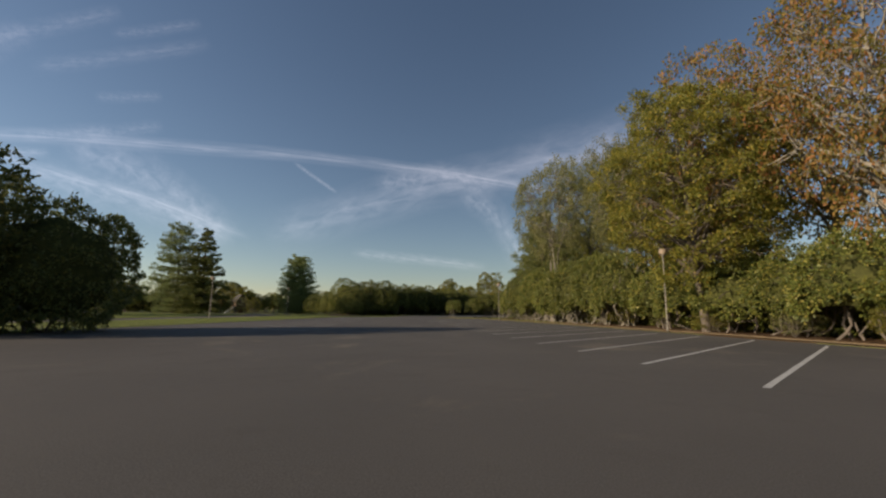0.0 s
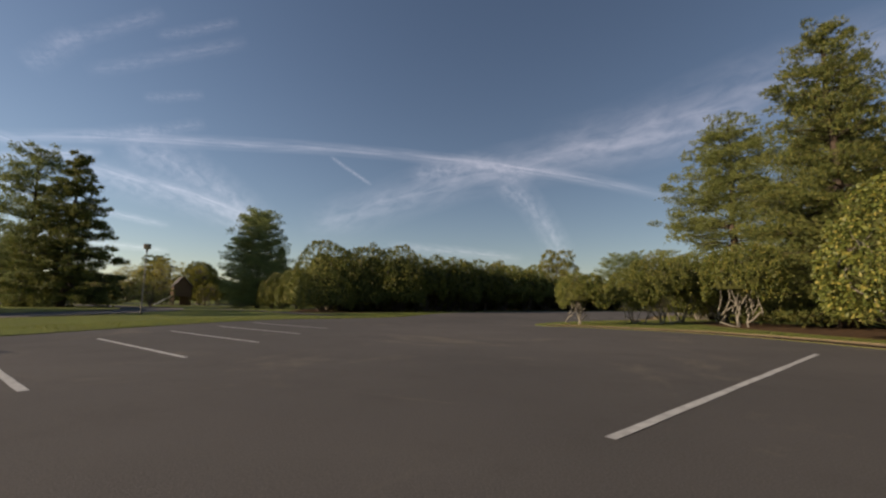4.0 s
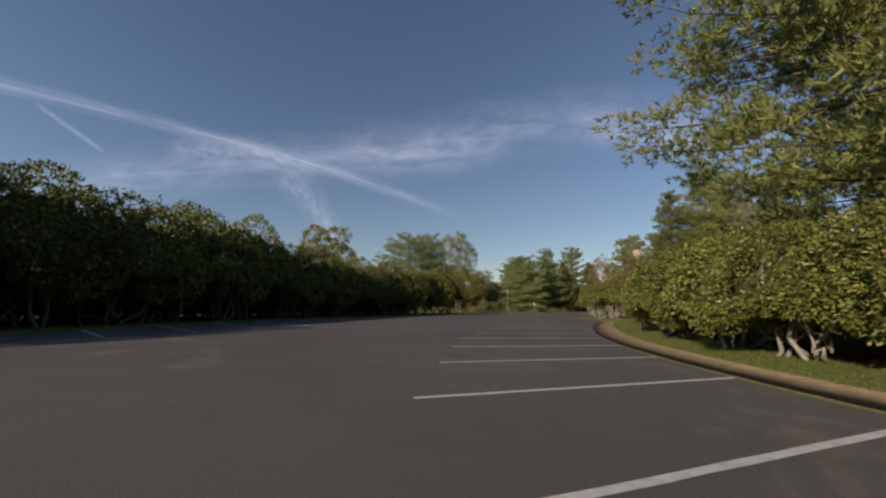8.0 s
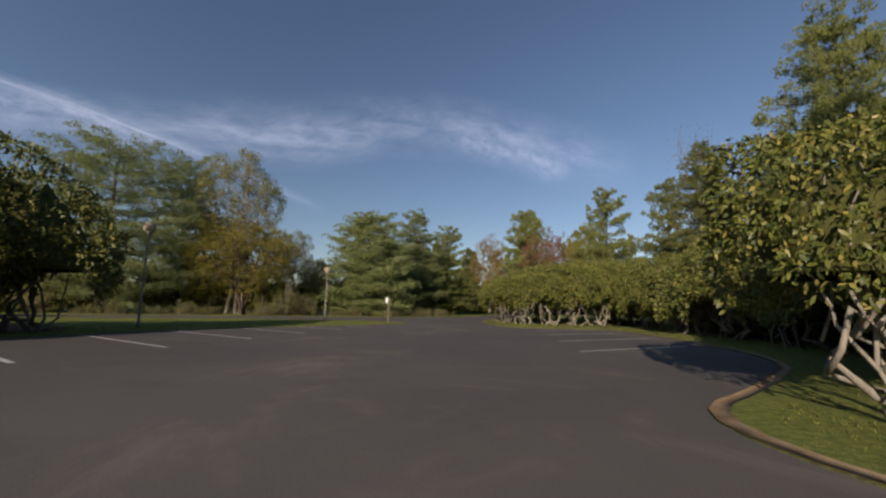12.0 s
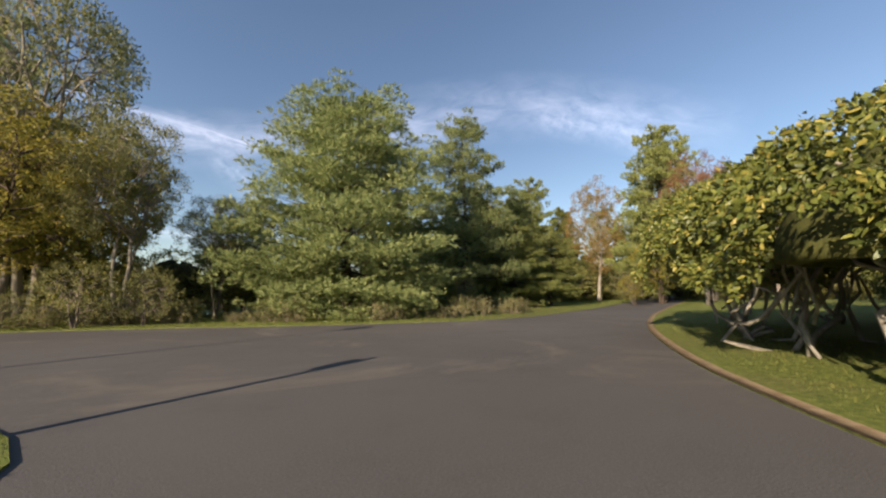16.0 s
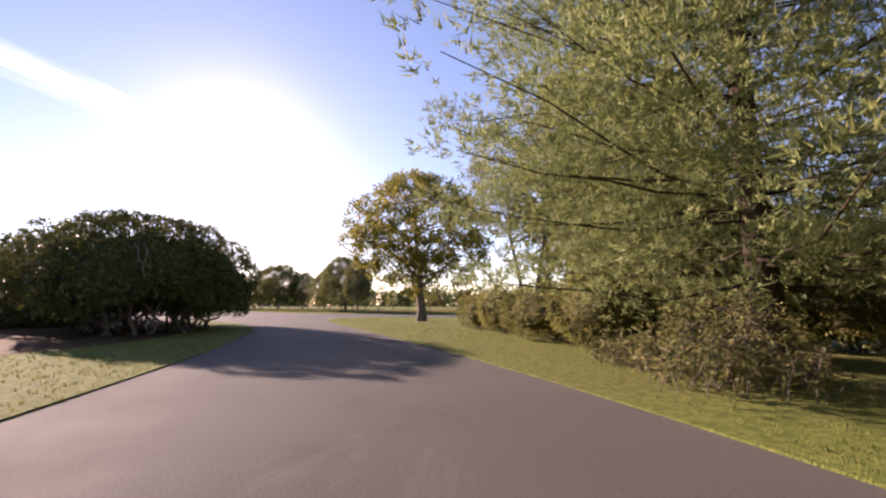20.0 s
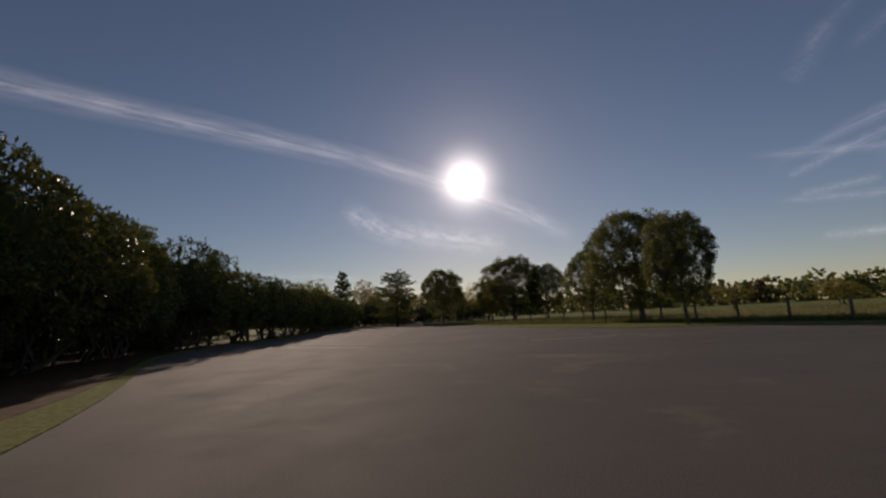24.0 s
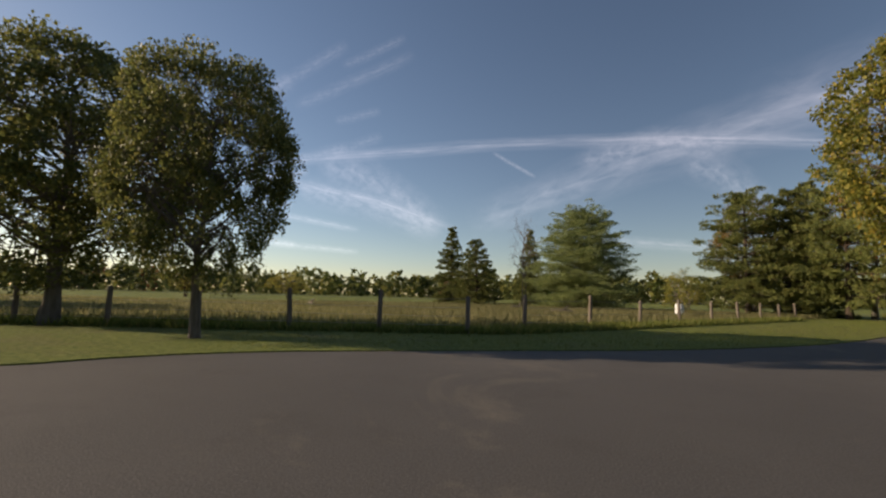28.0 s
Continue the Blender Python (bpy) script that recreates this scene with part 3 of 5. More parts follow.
ROADPINE = Kind([lambda: make_pine("road_pine_tree", "tall open white pine overhanging the road", 36, h=14.6, r=7.3, whorls=17, per=9, shape=0.32, base=0.13, puff=0.74, dens=2.5, tufts=25, needles=8, nlen=0.14, nwid=0.026, limb=0.003, droop=-0.03, ragged=0.24)], 14.6, 7.3, "roadside pines")
OAKS = Kind([lambda: make_broadleaf("oak_tree", "leafy green oak just starting to turn", 41, lobes=34, clumps=22, leaves=44, leaf=GREEN, size=0.165, clear=0.05),
             lambda: make_broadleaf("oak_tree", "leafy green oak just starting to turn", 42, lobes=30, clumps=22, leaves=44, leaf=GREEN, size=0.165, clear=0.02)], 10, 4, "broadleaf trees")
TURNING = Kind([lambda: make_broadleaf("autumn_tree", "tall tree with thinning orange and olive leaves", 51, lobes=34, clumps=20, leaves=32, leaf=AUTUMN, size=0.14, clear=0.1, lobe=0.34),
                lambda: make_broadleaf("autumn_tree", "tall tree with thinning orange and olive leaves", 52, lobes=30, clumps=18, leaves=26, leaf=AUTUMN, size=0.13, clear=0.12, lobe=0.34, bark=BARK_PALE)], 10, 4, "turning trees")
BIRCHES = Kind([lambda: make_broadleaf("birch_tree", "airy pale-stemmed tree with sparse small leaves", 61, lobes=32, clumps=20, leaves=50, leaf=PALE, bark=BARK_BIRCH, size=0.108, clear=0.34, stems=3, lobe=0.34, upright=0.15),
                lambda: make_broadleaf("birch_tree", "airy pale-stemmed tree with sparse small leaves", 62, lobes=30, clumps=20, leaves=44, leaf=PALE, bark=BARK_GREY, size=0.108, clear=0.36, stems=2, lobe=0.34, upright=0.15)], 10, 4, "airy trees")
MAPLES = Kind([lambda: make_broadleaf("maple_tree", "dense dark round-crowned maple on the lawn", 71, lobes=46, clumps=26, leaves=54, leaf=DARKLEAF, size=0.145, clear=0.10, lobe=0.36, girth=0.022, clump=0.095, upright=0.3, top=0.7, reach=(0.5, 0.64)),
               lambda: make_broadleaf("maple_tree", "dense dark round-crowned maple on the lawn", 72, lobes=44, clumps=26, leaves=54, leaf=DARKLEAF, size=0.145, clear=0.12, lobe=0.36, girth=0.02, clump=0.095, upright=0.3, top=0.7, reach=(0.5, 0.64))], 10, 4, "lawn maples")
GOLD = Kind([lambda: make_broadleaf("yellow_tree", "small tree with bright yellow autumn leaves", 81, lobes=26, clumps=20, leaves=44, leaf=YELLOW, size=0.1, clear=0.12, stems=3, bark=BARK_PINE, girth=0.013)], 10, 4)
RUSTY = Kind([lambda: make_broadleaf("rust_tree", "thin rust-brown tree among pines", 91, lobes=24, clumps=18, leaves=24, leaf=RUST, size=0.12, clear=0.1)], 10, 4)
BARE = Kind([lambda: make_broadleaf("bare_tree", "nearly leafless grey tree with upright twigs", 95, lobes=26, clumps=10, leaves=2, leaf=RUST, size=0.1, clear=0.2, stems=2, upright=0.4)], 10, 4)
RHODO_L = "old rhododendron with crooked pale stems and leathery leaves"
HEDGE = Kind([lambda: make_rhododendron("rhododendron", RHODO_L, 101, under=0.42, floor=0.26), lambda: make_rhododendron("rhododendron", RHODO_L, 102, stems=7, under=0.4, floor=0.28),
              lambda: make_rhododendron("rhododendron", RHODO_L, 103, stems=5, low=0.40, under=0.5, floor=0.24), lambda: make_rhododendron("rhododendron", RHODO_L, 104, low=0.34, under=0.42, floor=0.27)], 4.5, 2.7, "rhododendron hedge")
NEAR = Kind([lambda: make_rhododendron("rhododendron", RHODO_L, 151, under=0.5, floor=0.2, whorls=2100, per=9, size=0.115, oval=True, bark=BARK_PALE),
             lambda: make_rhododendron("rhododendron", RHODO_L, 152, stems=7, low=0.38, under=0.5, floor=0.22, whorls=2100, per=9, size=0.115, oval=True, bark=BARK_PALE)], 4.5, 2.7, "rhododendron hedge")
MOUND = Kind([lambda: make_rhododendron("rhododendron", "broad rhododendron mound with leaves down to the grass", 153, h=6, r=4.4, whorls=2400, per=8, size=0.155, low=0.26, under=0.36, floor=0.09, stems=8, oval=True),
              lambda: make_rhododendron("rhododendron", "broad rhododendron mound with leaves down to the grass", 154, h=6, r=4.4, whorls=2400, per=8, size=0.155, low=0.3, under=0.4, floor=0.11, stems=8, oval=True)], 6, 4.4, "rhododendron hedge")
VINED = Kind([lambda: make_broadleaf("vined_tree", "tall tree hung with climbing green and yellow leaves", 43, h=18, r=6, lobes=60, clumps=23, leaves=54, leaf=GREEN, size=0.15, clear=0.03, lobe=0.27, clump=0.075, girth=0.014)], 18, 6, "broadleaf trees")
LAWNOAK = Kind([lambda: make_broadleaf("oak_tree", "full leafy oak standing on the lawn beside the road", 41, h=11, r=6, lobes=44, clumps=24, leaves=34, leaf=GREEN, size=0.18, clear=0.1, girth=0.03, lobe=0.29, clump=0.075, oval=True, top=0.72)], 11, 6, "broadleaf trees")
# added back row, leafy to the ground, that blocks light behind the hedges
BACK = Kind([lambda: make_rhododendron("tall_rhododendron", "tall rhododendron added behind the hedge to block light gaps", 105, stems=4, whorls=700, size=0.22, per=6, under=0.9, floor=0.0),
             lambda: make_rhododendron("tall_rhododendron", "tall rhododendron added behind the hedge to block light gaps", 106, stems=4, whorls=700, size=0.22, low=0.36, per=6, under=0.9, floor=0.0)], 4.5, 2.7, "rhododendron hedge")
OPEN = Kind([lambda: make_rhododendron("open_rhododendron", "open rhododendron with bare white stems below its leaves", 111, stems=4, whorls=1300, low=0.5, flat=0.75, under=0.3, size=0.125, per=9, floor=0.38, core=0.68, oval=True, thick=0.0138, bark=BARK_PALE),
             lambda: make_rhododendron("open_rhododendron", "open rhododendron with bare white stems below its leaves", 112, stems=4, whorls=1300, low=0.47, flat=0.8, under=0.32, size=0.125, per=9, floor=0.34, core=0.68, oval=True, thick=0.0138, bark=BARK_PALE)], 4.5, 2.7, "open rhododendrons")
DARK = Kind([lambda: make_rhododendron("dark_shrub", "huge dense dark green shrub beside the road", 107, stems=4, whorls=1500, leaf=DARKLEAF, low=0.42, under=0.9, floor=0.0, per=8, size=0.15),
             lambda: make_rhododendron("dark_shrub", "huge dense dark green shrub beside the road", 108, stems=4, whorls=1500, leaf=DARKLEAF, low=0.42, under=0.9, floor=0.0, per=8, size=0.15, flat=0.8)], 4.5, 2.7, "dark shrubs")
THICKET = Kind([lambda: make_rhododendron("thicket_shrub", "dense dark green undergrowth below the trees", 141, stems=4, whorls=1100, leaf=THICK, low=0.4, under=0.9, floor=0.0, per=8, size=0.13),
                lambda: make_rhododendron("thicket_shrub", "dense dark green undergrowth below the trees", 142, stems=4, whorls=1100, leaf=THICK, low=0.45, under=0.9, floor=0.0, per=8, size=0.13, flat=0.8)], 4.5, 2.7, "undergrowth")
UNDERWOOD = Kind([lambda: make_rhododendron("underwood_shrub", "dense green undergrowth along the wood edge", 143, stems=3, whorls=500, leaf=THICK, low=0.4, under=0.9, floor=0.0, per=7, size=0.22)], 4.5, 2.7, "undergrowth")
BUSH = Kind([lambda: make_broadleaf("bush", "wild grey-green bush at the wood edge", 121, h=3, r=1.6, lobes=16, clumps=12, leaves=24, leaf=PALE, size=0.085, clear=0.02, stems=4, category="bush", lobe=0.4, clump=0.14, upright=0.25),
             lambda: make_broadleaf("bush", "wild olive bush at the wood edge", 122, h=3, r=1.6, lobes=16, clumps=12, leaves=26, leaf=GREEN, size=0.085, clear=0.02, stems=4, category="bush", lobe=0.4, clump=0.14, upright=0.25)], 3, 1.6, "wild bushes")
WEEDS = Kind([lambda: make_weeds("weed_clump", "tall dry roadside weeds going to seed", 131), lambda: make_weeds("weed_clump", "tall dry roadside weeds going to seed", 132, leaf=PALE)], 1.1, 0.8, "roadside weeds")


# ---- ground, lot and roads ----
SHORE_RIGHT = [(17, -70), (16.0, 0), (14.8, 15), (12.4, 30), (10.0, 44), (8.0, 54), (6.4, 62.5), (2, 66.2), (-0.9, 67.2), (-0.4, 69.8), (3, 74.2), (8.3, 78.6), (10.3, 81.5),
               (12.1, 87), (16.6, 94.3), (24.4, 102.4), (30, 107.2), (33.3, 110.8), (33.5, 113.6), (35.0, 115.5), (37.6, 115.3), (42.8, 115.6), (48.0, 119.4),
               (53.4, 124.2), (51.6, 127), (49.4, 129), (50.5, 131), (52.6, 133.6), (55.4, 136.5), (62, 141.4), (72, 146.8), (112, 166), (170, 196)]
SHORE_NORTH = [(168, 201), (109, 171.5), (75, 152.6), (66, 148.4), (60, 145.9), (54, 146.6), (47, 149.2), (41, 150.6), (34, 152), (24, 152.6), (9, 152.8), (3, 153.9), (0.6, 156.4), (1, 162),
               (6, 173), (16, 196), (8, 198), (-3, 174), (-8, 167.2), (-13, 163.2), (-16.4, 160.2), (-17.2, 157), (-22, 154.8), (-30, 151.4), (-46, 147.5), (-110, 137)]
SHORE_SOUTH = [(-112, 118), (-60, 125), (-30, 131.8), (-15, 133.2), (-8, 136.2), (0, 142.8), (7, 147.0), (15, 148.5), (24, 147.6), (31, 146.2), (38, 144.4), (44, 141), (47.4, 137.2), (47.2, 134.9), (44, 134), (34, 133),
               (22, 126), (10, 116.6), (0, 105.4), (-7.6, 92), (-9, 80), (-9.7, 75.6), (-12.9, 71.6), (-16.4, 68), (-17, 58), (-17.4, 44), (-18.4, 20), (-19.5, -70)]


def rounded(pts, closed=True, passes=2):
    for _ in range(passes):
        out = []
        n = len(pts)
        for i in range(n if closed else n - 1):
            a, b = pts[i], pts[(i + 1) % n]
            out += [(0.75 * a[0] + 0.25 * b[0], 0.75 * a[1] + 0.25 * b[1]), (0.25 * a[0] + 0.75 * b[0], 0.25 * a[1] + 0.75 * b[1])]
        if not closed:
            out = [pts[0]] + out + [pts[-1]]
        pts = out
    return pts


SHORE = rounded(SHORE_RIGHT + SHORE_NORTH + SHORE_SOUTH)
LAWN_Z = 0.022


def slab(name, loop, z, depth, mat, label, category, kind="structure"):
    """A flat sheet with its edges turned down."""
    bm = bmesh.new()
    vs = [bm.verts.new((x, y, z)) for x, y in loop]
    es = [bm.edges.new((vs[i], vs[(i + 1) % len(vs)])) for i in range(len(vs))]
    bmesh.ops.triangle_fill(bm, use_beauty=True, use_dissolve=False, edges=es)
    bmesh.ops.recalc_face_normals(bm, faces=bm.faces[:])
    if sum(f.normal.z for f in bm.faces) < 0:
        bmesh.ops.reverse_faces(bm, faces=bm.faces[:])
    low = [bm.verts.new((x, y, z - depth)) for x, y in loop]
    n = len(vs)
    for i in range(n):
        bm.faces.new((vs[i], low[i], low[(i + 1) % n], vs[(i + 1) % n]))
    me = bpy.data.meshes.new(name)
    bm.to_mesh(me)
    bm.free()
    me.materials.append(mat)
    return tagged(new(name, me), label, category, kind=kind)


def ground_with_hole():
    bm = bmesh.new()
    far = 2300.0
    outer = [bm.verts.new((far * math.cos(a), far * math.sin(a), LAWN_Z)) for a in np.linspace(0, 2 * math.pi, 48, endpoint=False)]
    inner = [bm.verts.new((x, y, LAWN_Z)) for x, y in SHORE]
    es = [bm.edges.new((l[i], l[(i + 1) % len(l)])) for l in (outer, inner) for i in range(len(l))]
    bmesh.ops.triangle_fill(bm, use_beauty=True, use_dissolve=False, edges=es)
    for f in bm.faces:
        f.normal_update()
        if f.normal.z < 0:
            f.normal_flip()
    low = [bm.verts.new((x, y, -0.06)) for x, y in SHORE]
    n = len(inner)
    for i in range(n):
        bm.faces.new((inner[i], inner[(i + 1) % n], low[(i + 1) % n], low[i]))
    me = bpy.data.meshes.new("ground")
    bm.to_mesh(me)
    bm.free()
    me.materials.append(GROUND)
    tagged(new("ground", me), "mown green lawn and rough field around the car park", "ground", kind="structure")


ground_with_hole()
slab("car_park", SHORE, 0.0, 0.05, ASPHALT, "worn grey asphalt car park and drive", "car park")


def ribbon(name, line, w1, w2, z, mat, label, category, depth=0.03):
    """A strip along a line, from w1 to w2 metres to its right."""
    p = np.array(line, float)
    d = unit(np.gradient(p, axis=0))
    nrm = np.stack([d[:, 1], -d[:, 0]], 1)
    a, b = p + nrm * w1, p + nrm * w2
    n = len(p)
    v = [(*q, z) for q in a] + [(*q, z) for q in b] + [(*q, z - depth) for q in a] + [(*q, z - depth) for q in b]
    f = []
    for i in range(n - 1):
        f += [(i + n, i, i + 1, i + n + 1)[::-1], (i, i + 2 * n, i + 2 * n + 1, i + 1), (i + n, i + n + 1, i + 3 * n + 1, i + 3 * n)]
    return tagged(new(name, mesh_from(name, v, f, mat)), label, category, kind="structure")


ribbon("verge_right", SHORE[4:31], 0.0, 1.7, LAWN_Z + 0.012, LITTER, "tan strip of gravel and fallen leaves beside the asphalt", "verge", 0.02)
ribbon("verge_middle", SHORE[41:64], 0.0, 1.1, LAWN_Z + 0.012, LITTER, "tan strip of gravel and fallen leaves beside the asphalt", "verge", 0.02)
ribbon("verge_east", SHORE[64:128], 0.0, 0.2, LAWN_Z + 0.004, LITTER, "tan strip of gravel and fallen leaves beside the asphalt", "verge", 0.02)
ribbon("footpath", rounded([(-14.6, 76.4), (-18, 79.2), (-24, 85), (-30, 89.6), (-34.6, 91.6)], False), -0.8, 0.8, LAWN_Z + 0.016, ASPHALT, "narrow asphalt footpath crossing the lawn", "path", 0.02)
ribbon("side_road", rounded([(-33, -40), (-32, 20), (-30.5, 50), (-30.5, 68), (-36, 88), (-60, 105), (-140, 120)], False), -2.8, 2.8, LAWN_Z + 0.02, ASPHALT, "narrow asphalt road behind the grass verge", "road")
for nm, loop in (("mulch_bed", [(-23, 82), (-15, 84), (-11, 93), (-3, 105), (7, 116), (19, 126), (31, 132.5), (30, 138), (24, 145), (15, 146.2), (7, 145.2), (0, 142.2), (-8, 136), (-16, 131.8), (-30, 129), (-30, 120)]),
                 ("mulch_bed", [(14.5, 5), (34, 0), (30, 60), (12, 80), (9, 70), (10.5, 60), (12.5, 45)]),
                 ("mulch_bed", [(13.5, 82), (19, 91), (33, 104), (46, 112), (60, 124), (80, 128), (70, 100), (40, 85)])):
    slab(nm, rounded(loop), LAWN_Z + 0.006, 0.02, MULCH, "bare brown ground with fallen leaves under the shrubs", "planting bed")


# ---- painted stall lines ----
def stall_line(x0, y0, x1, y1, w=0.11):
    d = Vector((x1 - x0, y1 - y0))
    me_name = "stall_line"
    bm = bmesh.new()
    n = 14
    rng = random.Random(int(x0 * 31 + y0 * 17))
    s = Vector((-d.y, d.x)).normalized() * w / 2
    row = []
    for i in range(n + 1):
        c = Vector((x0, y0)) + d * i / n
        k1, k2 = 1 + rng.uniform(-0.14, 0.1), 1 + rng.uniform(-0.14, 0.1)
        row.append([bm.verts.new((c.x + s.x * k1, c.y + s.y * k1, 0.006)), bm.verts.new((c.x - s.x * k2, c.y - s.y * k2, 0.006))])
    for a, b in zip(row, row[1:]):
        bm.faces.new((a[0], a[1], b[1], b[0]))
    for f in bm.faces:
        f.normal_update()
        if f.normal.z < 0:
            f.normal_flip()
    me = bpy.data.meshes.new(me_name)
    bm.to_mesh(me)
    bm.free()
    me.materials.append(PAINT)
    return tagged(new("stall_line", me), "worn white painted parking line on asphalt", "road marking", "parking lines")


def stall_row(start, end, count, vec, vec2=None):
    vec2 = vec2 or vec
    for i in range(count):
        t = i / (count - 1)
        x, y = start[0] + (end[0] - start[0]) * t, start[1] + (end[1] - start[1]) * t
        stall_line(x, y, x + vec[0] + (vec2[0] - vec[0]) * t, y + vec[1] + (vec2[1] - vec[1]) * t)


stall_row((5.4, 3.7), (-2.67, 49.0), 17, (9.0, 8.8), (7.0, 7.2))
stall_row((-7.2, 22.5), (-9.9, 62.1), 14, (-4.8, 3.1))
stall_row((2.4, 79.6), (10.4, 93.3), 6, (6.6, 0.5), (5.2, -1.4))
stall_row((11.9, 95.8), (22.4, 107.9), 6, (5.2, -1.5), (5.6, -2.0))
stall_row((1.3, 99.8), (24.8, 120.8), 11, (-2.4, 6.0))
stall_row((27.0, 122.4), (42.0, 132.2), 7, (-1.6, 6.4))
stall_row((40.3, 119.6), (48.6, 126.4), 4, (4.9, -1.1))
stall_row((-10.2, 144.6), (-38.0, 141.0), 11, (-3.4, -5.6))
stall_row((-10.2, 151.6), (-26.0, 149.2), 7, (-0.5, 3.6))


# ---- trees and shrubs, along the way ----
def hedge(kind, pts, h, r, jitter=0.35, seed=1, vary=0.1):
    rng = random.Random(seed)
    for x, y in pts:
        kind.put(x + rng.uniform(-jitter, jitter), y + rng.uniform(-jitter, jitter), h * rng.uniform(1 - vary, 1 + vary), r * rng.uniform(0.9, 1.15))


def along(pts, step):
    out, carry = [], 0.0
    for (x0, y0), (x1, y1) in zip(pts, pts[1:]):
        L = math.hypot(x1 - x0, y1 - y0)
        s = carry
        while s < L:
            out.append((x0 + (x1 - x0) * s / L, y0 + (y1 - y0) * s / L))
            s += step
        carry = s - L
    return out


# wood and hedge right of the first rows
VINED.put(15.8, 25.6, 18.5, 6.2)
BIRCHES.put(16.4, 37.0, 17.5, 4.8, which=0)
TURNING.put(19.0, 27.5, 20.5, 5.6, which=0)
TURNING.put(20.5, 19.0, 21, 5.5, which=1)
TURNING.put(25.5, 27.0, 23, 6.0, which=1)
TURNING.put(20.0, 11.0, 19, 5.0, which=0)
TURNING.put(28.0, 14.0, 21, 6.0, which=1)
OAKS.put(21.5, 34.0, 15, 5.0)
BIRCHES.put(12.9, 48.4, 19.5, 5.2, which=0)
BIRCHES.put(19.5, 51.5, 21.5, 5.2, which=1)
BIRCHES.put(22.0, 42.0, 18.0, 5.0, which=1)
TALLSPRUCE.put(16.6, 70.4, 17.8, 6.6)
TALLSPRUCE.put(19.0, 63.0, 12.5, 4.8)
TURNING.put(27.0, 55.0, 17, 5.5)
OAKS.put(25.0, 68.0, 15, 5.5)
hedge(HEDGE, along([(19.2, 12), (17.6, 24), (16.4, 33)], 3.2), 4.4, 2.9, seed=3, vary=0.1)
hedge(NEAR, along([(15.4, 36), (14.6, 40), (12.6, 53), (11.0, 62)], 3.1), 6.6, 3.4, seed=38, vary=0.05)
hedge(BUSH, along([(17.2, 10), (16.2, 30), (14.4, 44)], 5.2), 1.3, 1.2, seed=4, vary=0.3)
hedge(BACK, along([(21, 12), (20, 30), (18, 50), (15, 64)], 4.4), 5.2, 3.0, 0.8, seed=5)

# island with pale stems, and the tall pines behind it
for x, y, h, r in ((1.9, 69.3, 2.9, 1.4), (5.3, 71.2, 3.3, 1.7), (7.5, 72.4, 4.2, 1.9), (10.0, 74.6, 4.4, 2.2)):
    OPEN.put(x, y, h, r)
hedge(OPEN, [(10.6, 69.2), (13.0, 76.5)], 4.4, 2.3, 0.2, seed=7)
TALL.put(20.6, 86.4, 18.8, 8.4, which=0)
TALL.put(32.5, 89.4, 20.0, 7.0, which=1)
TALL.put(25.6, 81.0, 19.0, 6.2, which=1)

# hedge right of the second rows
hedge(NEAR, along([(14.4, 80.2), (16.7, 87.5), (21.7, 94.3), (29.0, 100.8), (36.4, 106.6)], 2.7), 3.55, 2.4, seed=8, vary=0.08)
hedge(BACK, along([(20, 81), (26, 90.4), (35.6, 99), (45, 107), (54.5, 115), (62, 122.4)], 4.0), 4.1, 2.8, 0.6, seed=9)
TALLSPRUCE.put(41.6, 109.2, 11.9, 3.9)
TALL.put(46.2, 108.8, 15.4, 4.4, which=0)
PINES.put(50.6, 105.6, 13.0, 3.6, which=2)
BARE.put(48.2, 106.6, 16.2, 2.8)
GOLD.put(39.5, 108.8, 5.2, 2.2)
for x, y, h, r in ((36.2, 113.9, 3.4, 1.75), (37.2, 112.3, 3.8, 1.9), (38.6, 113.5, 3.7, 1.9), (39.6, 111.6, 4.4, 2.2), (41.2, 113.2, 4.3, 2.1), (42.0, 110.9, 4.8, 2.4), (43.8, 112.6, 4.8, 2.4)):
    OPEN.put(x, y, h, r)
hedge(HEDGE, along([(42, 110.6), (48, 114.6), (54, 120.8), (60, 125)], 3.0), 4.6, 2.7, seed=11)
TALL.put(59.6, 114.6, 17.6, 5.4, which=0)
TALLSPRUCE.put(67.6, 123.4, 14.6, 5.4)
TALL.put(57.0, 106.0, 15.0, 5.0, which=1)

# island of pale stems before the turn, and the woods past it
for x, y, h in ((55.4, 133.5, 3.5), (54.6, 131.6, 3.6), (55.8, 130.7, 4.1), (57.2, 129.4, 4.6), (60.2, 128.5, 4.9), (57.6, 135.4, 3.6), (59.2, 137.2, 3.9), (58.0, 132.4, 4.6), (60.6, 134.4, 4.7), (61.4, 131.2, 5.2), (64.6, 129.6, 5.4), (64.0, 134.6, 5.2), (62.8, 138.4, 4.4), (66.6, 137.6, 4.8), (67.8, 132.4, 5.2)):
    OPEN.put(x, y, h, 1.7 + 0.16 * h)
hedge(HEDGE, along([(63, 126.5), (70, 131), (78, 137)], 3.4), 4.8, 2.8, seed=14)
PINES.put(70.6, 132.8, 13.0, 3.7, which=2)
PINES.put(82.0, 131.0, 16.0, 4.4)
RUSTY.put(85.0, 150.4, 14.0, 4.0)
BARE.put(80.5, 127.0, 24.0, 4.0)
TALL.put(86.5, 122.0, 19.5, 5.4)
RUSTY.put(93.0, 154.0, 16.5, 4.2)
PINES.put(89.0, 156.5, 17.5, 5.2)
OAKS.put(99.0, 150.5, 18.0, 4.0)
TURNING.put(90.5, 165.2, 15.8, 4.2, which=1)
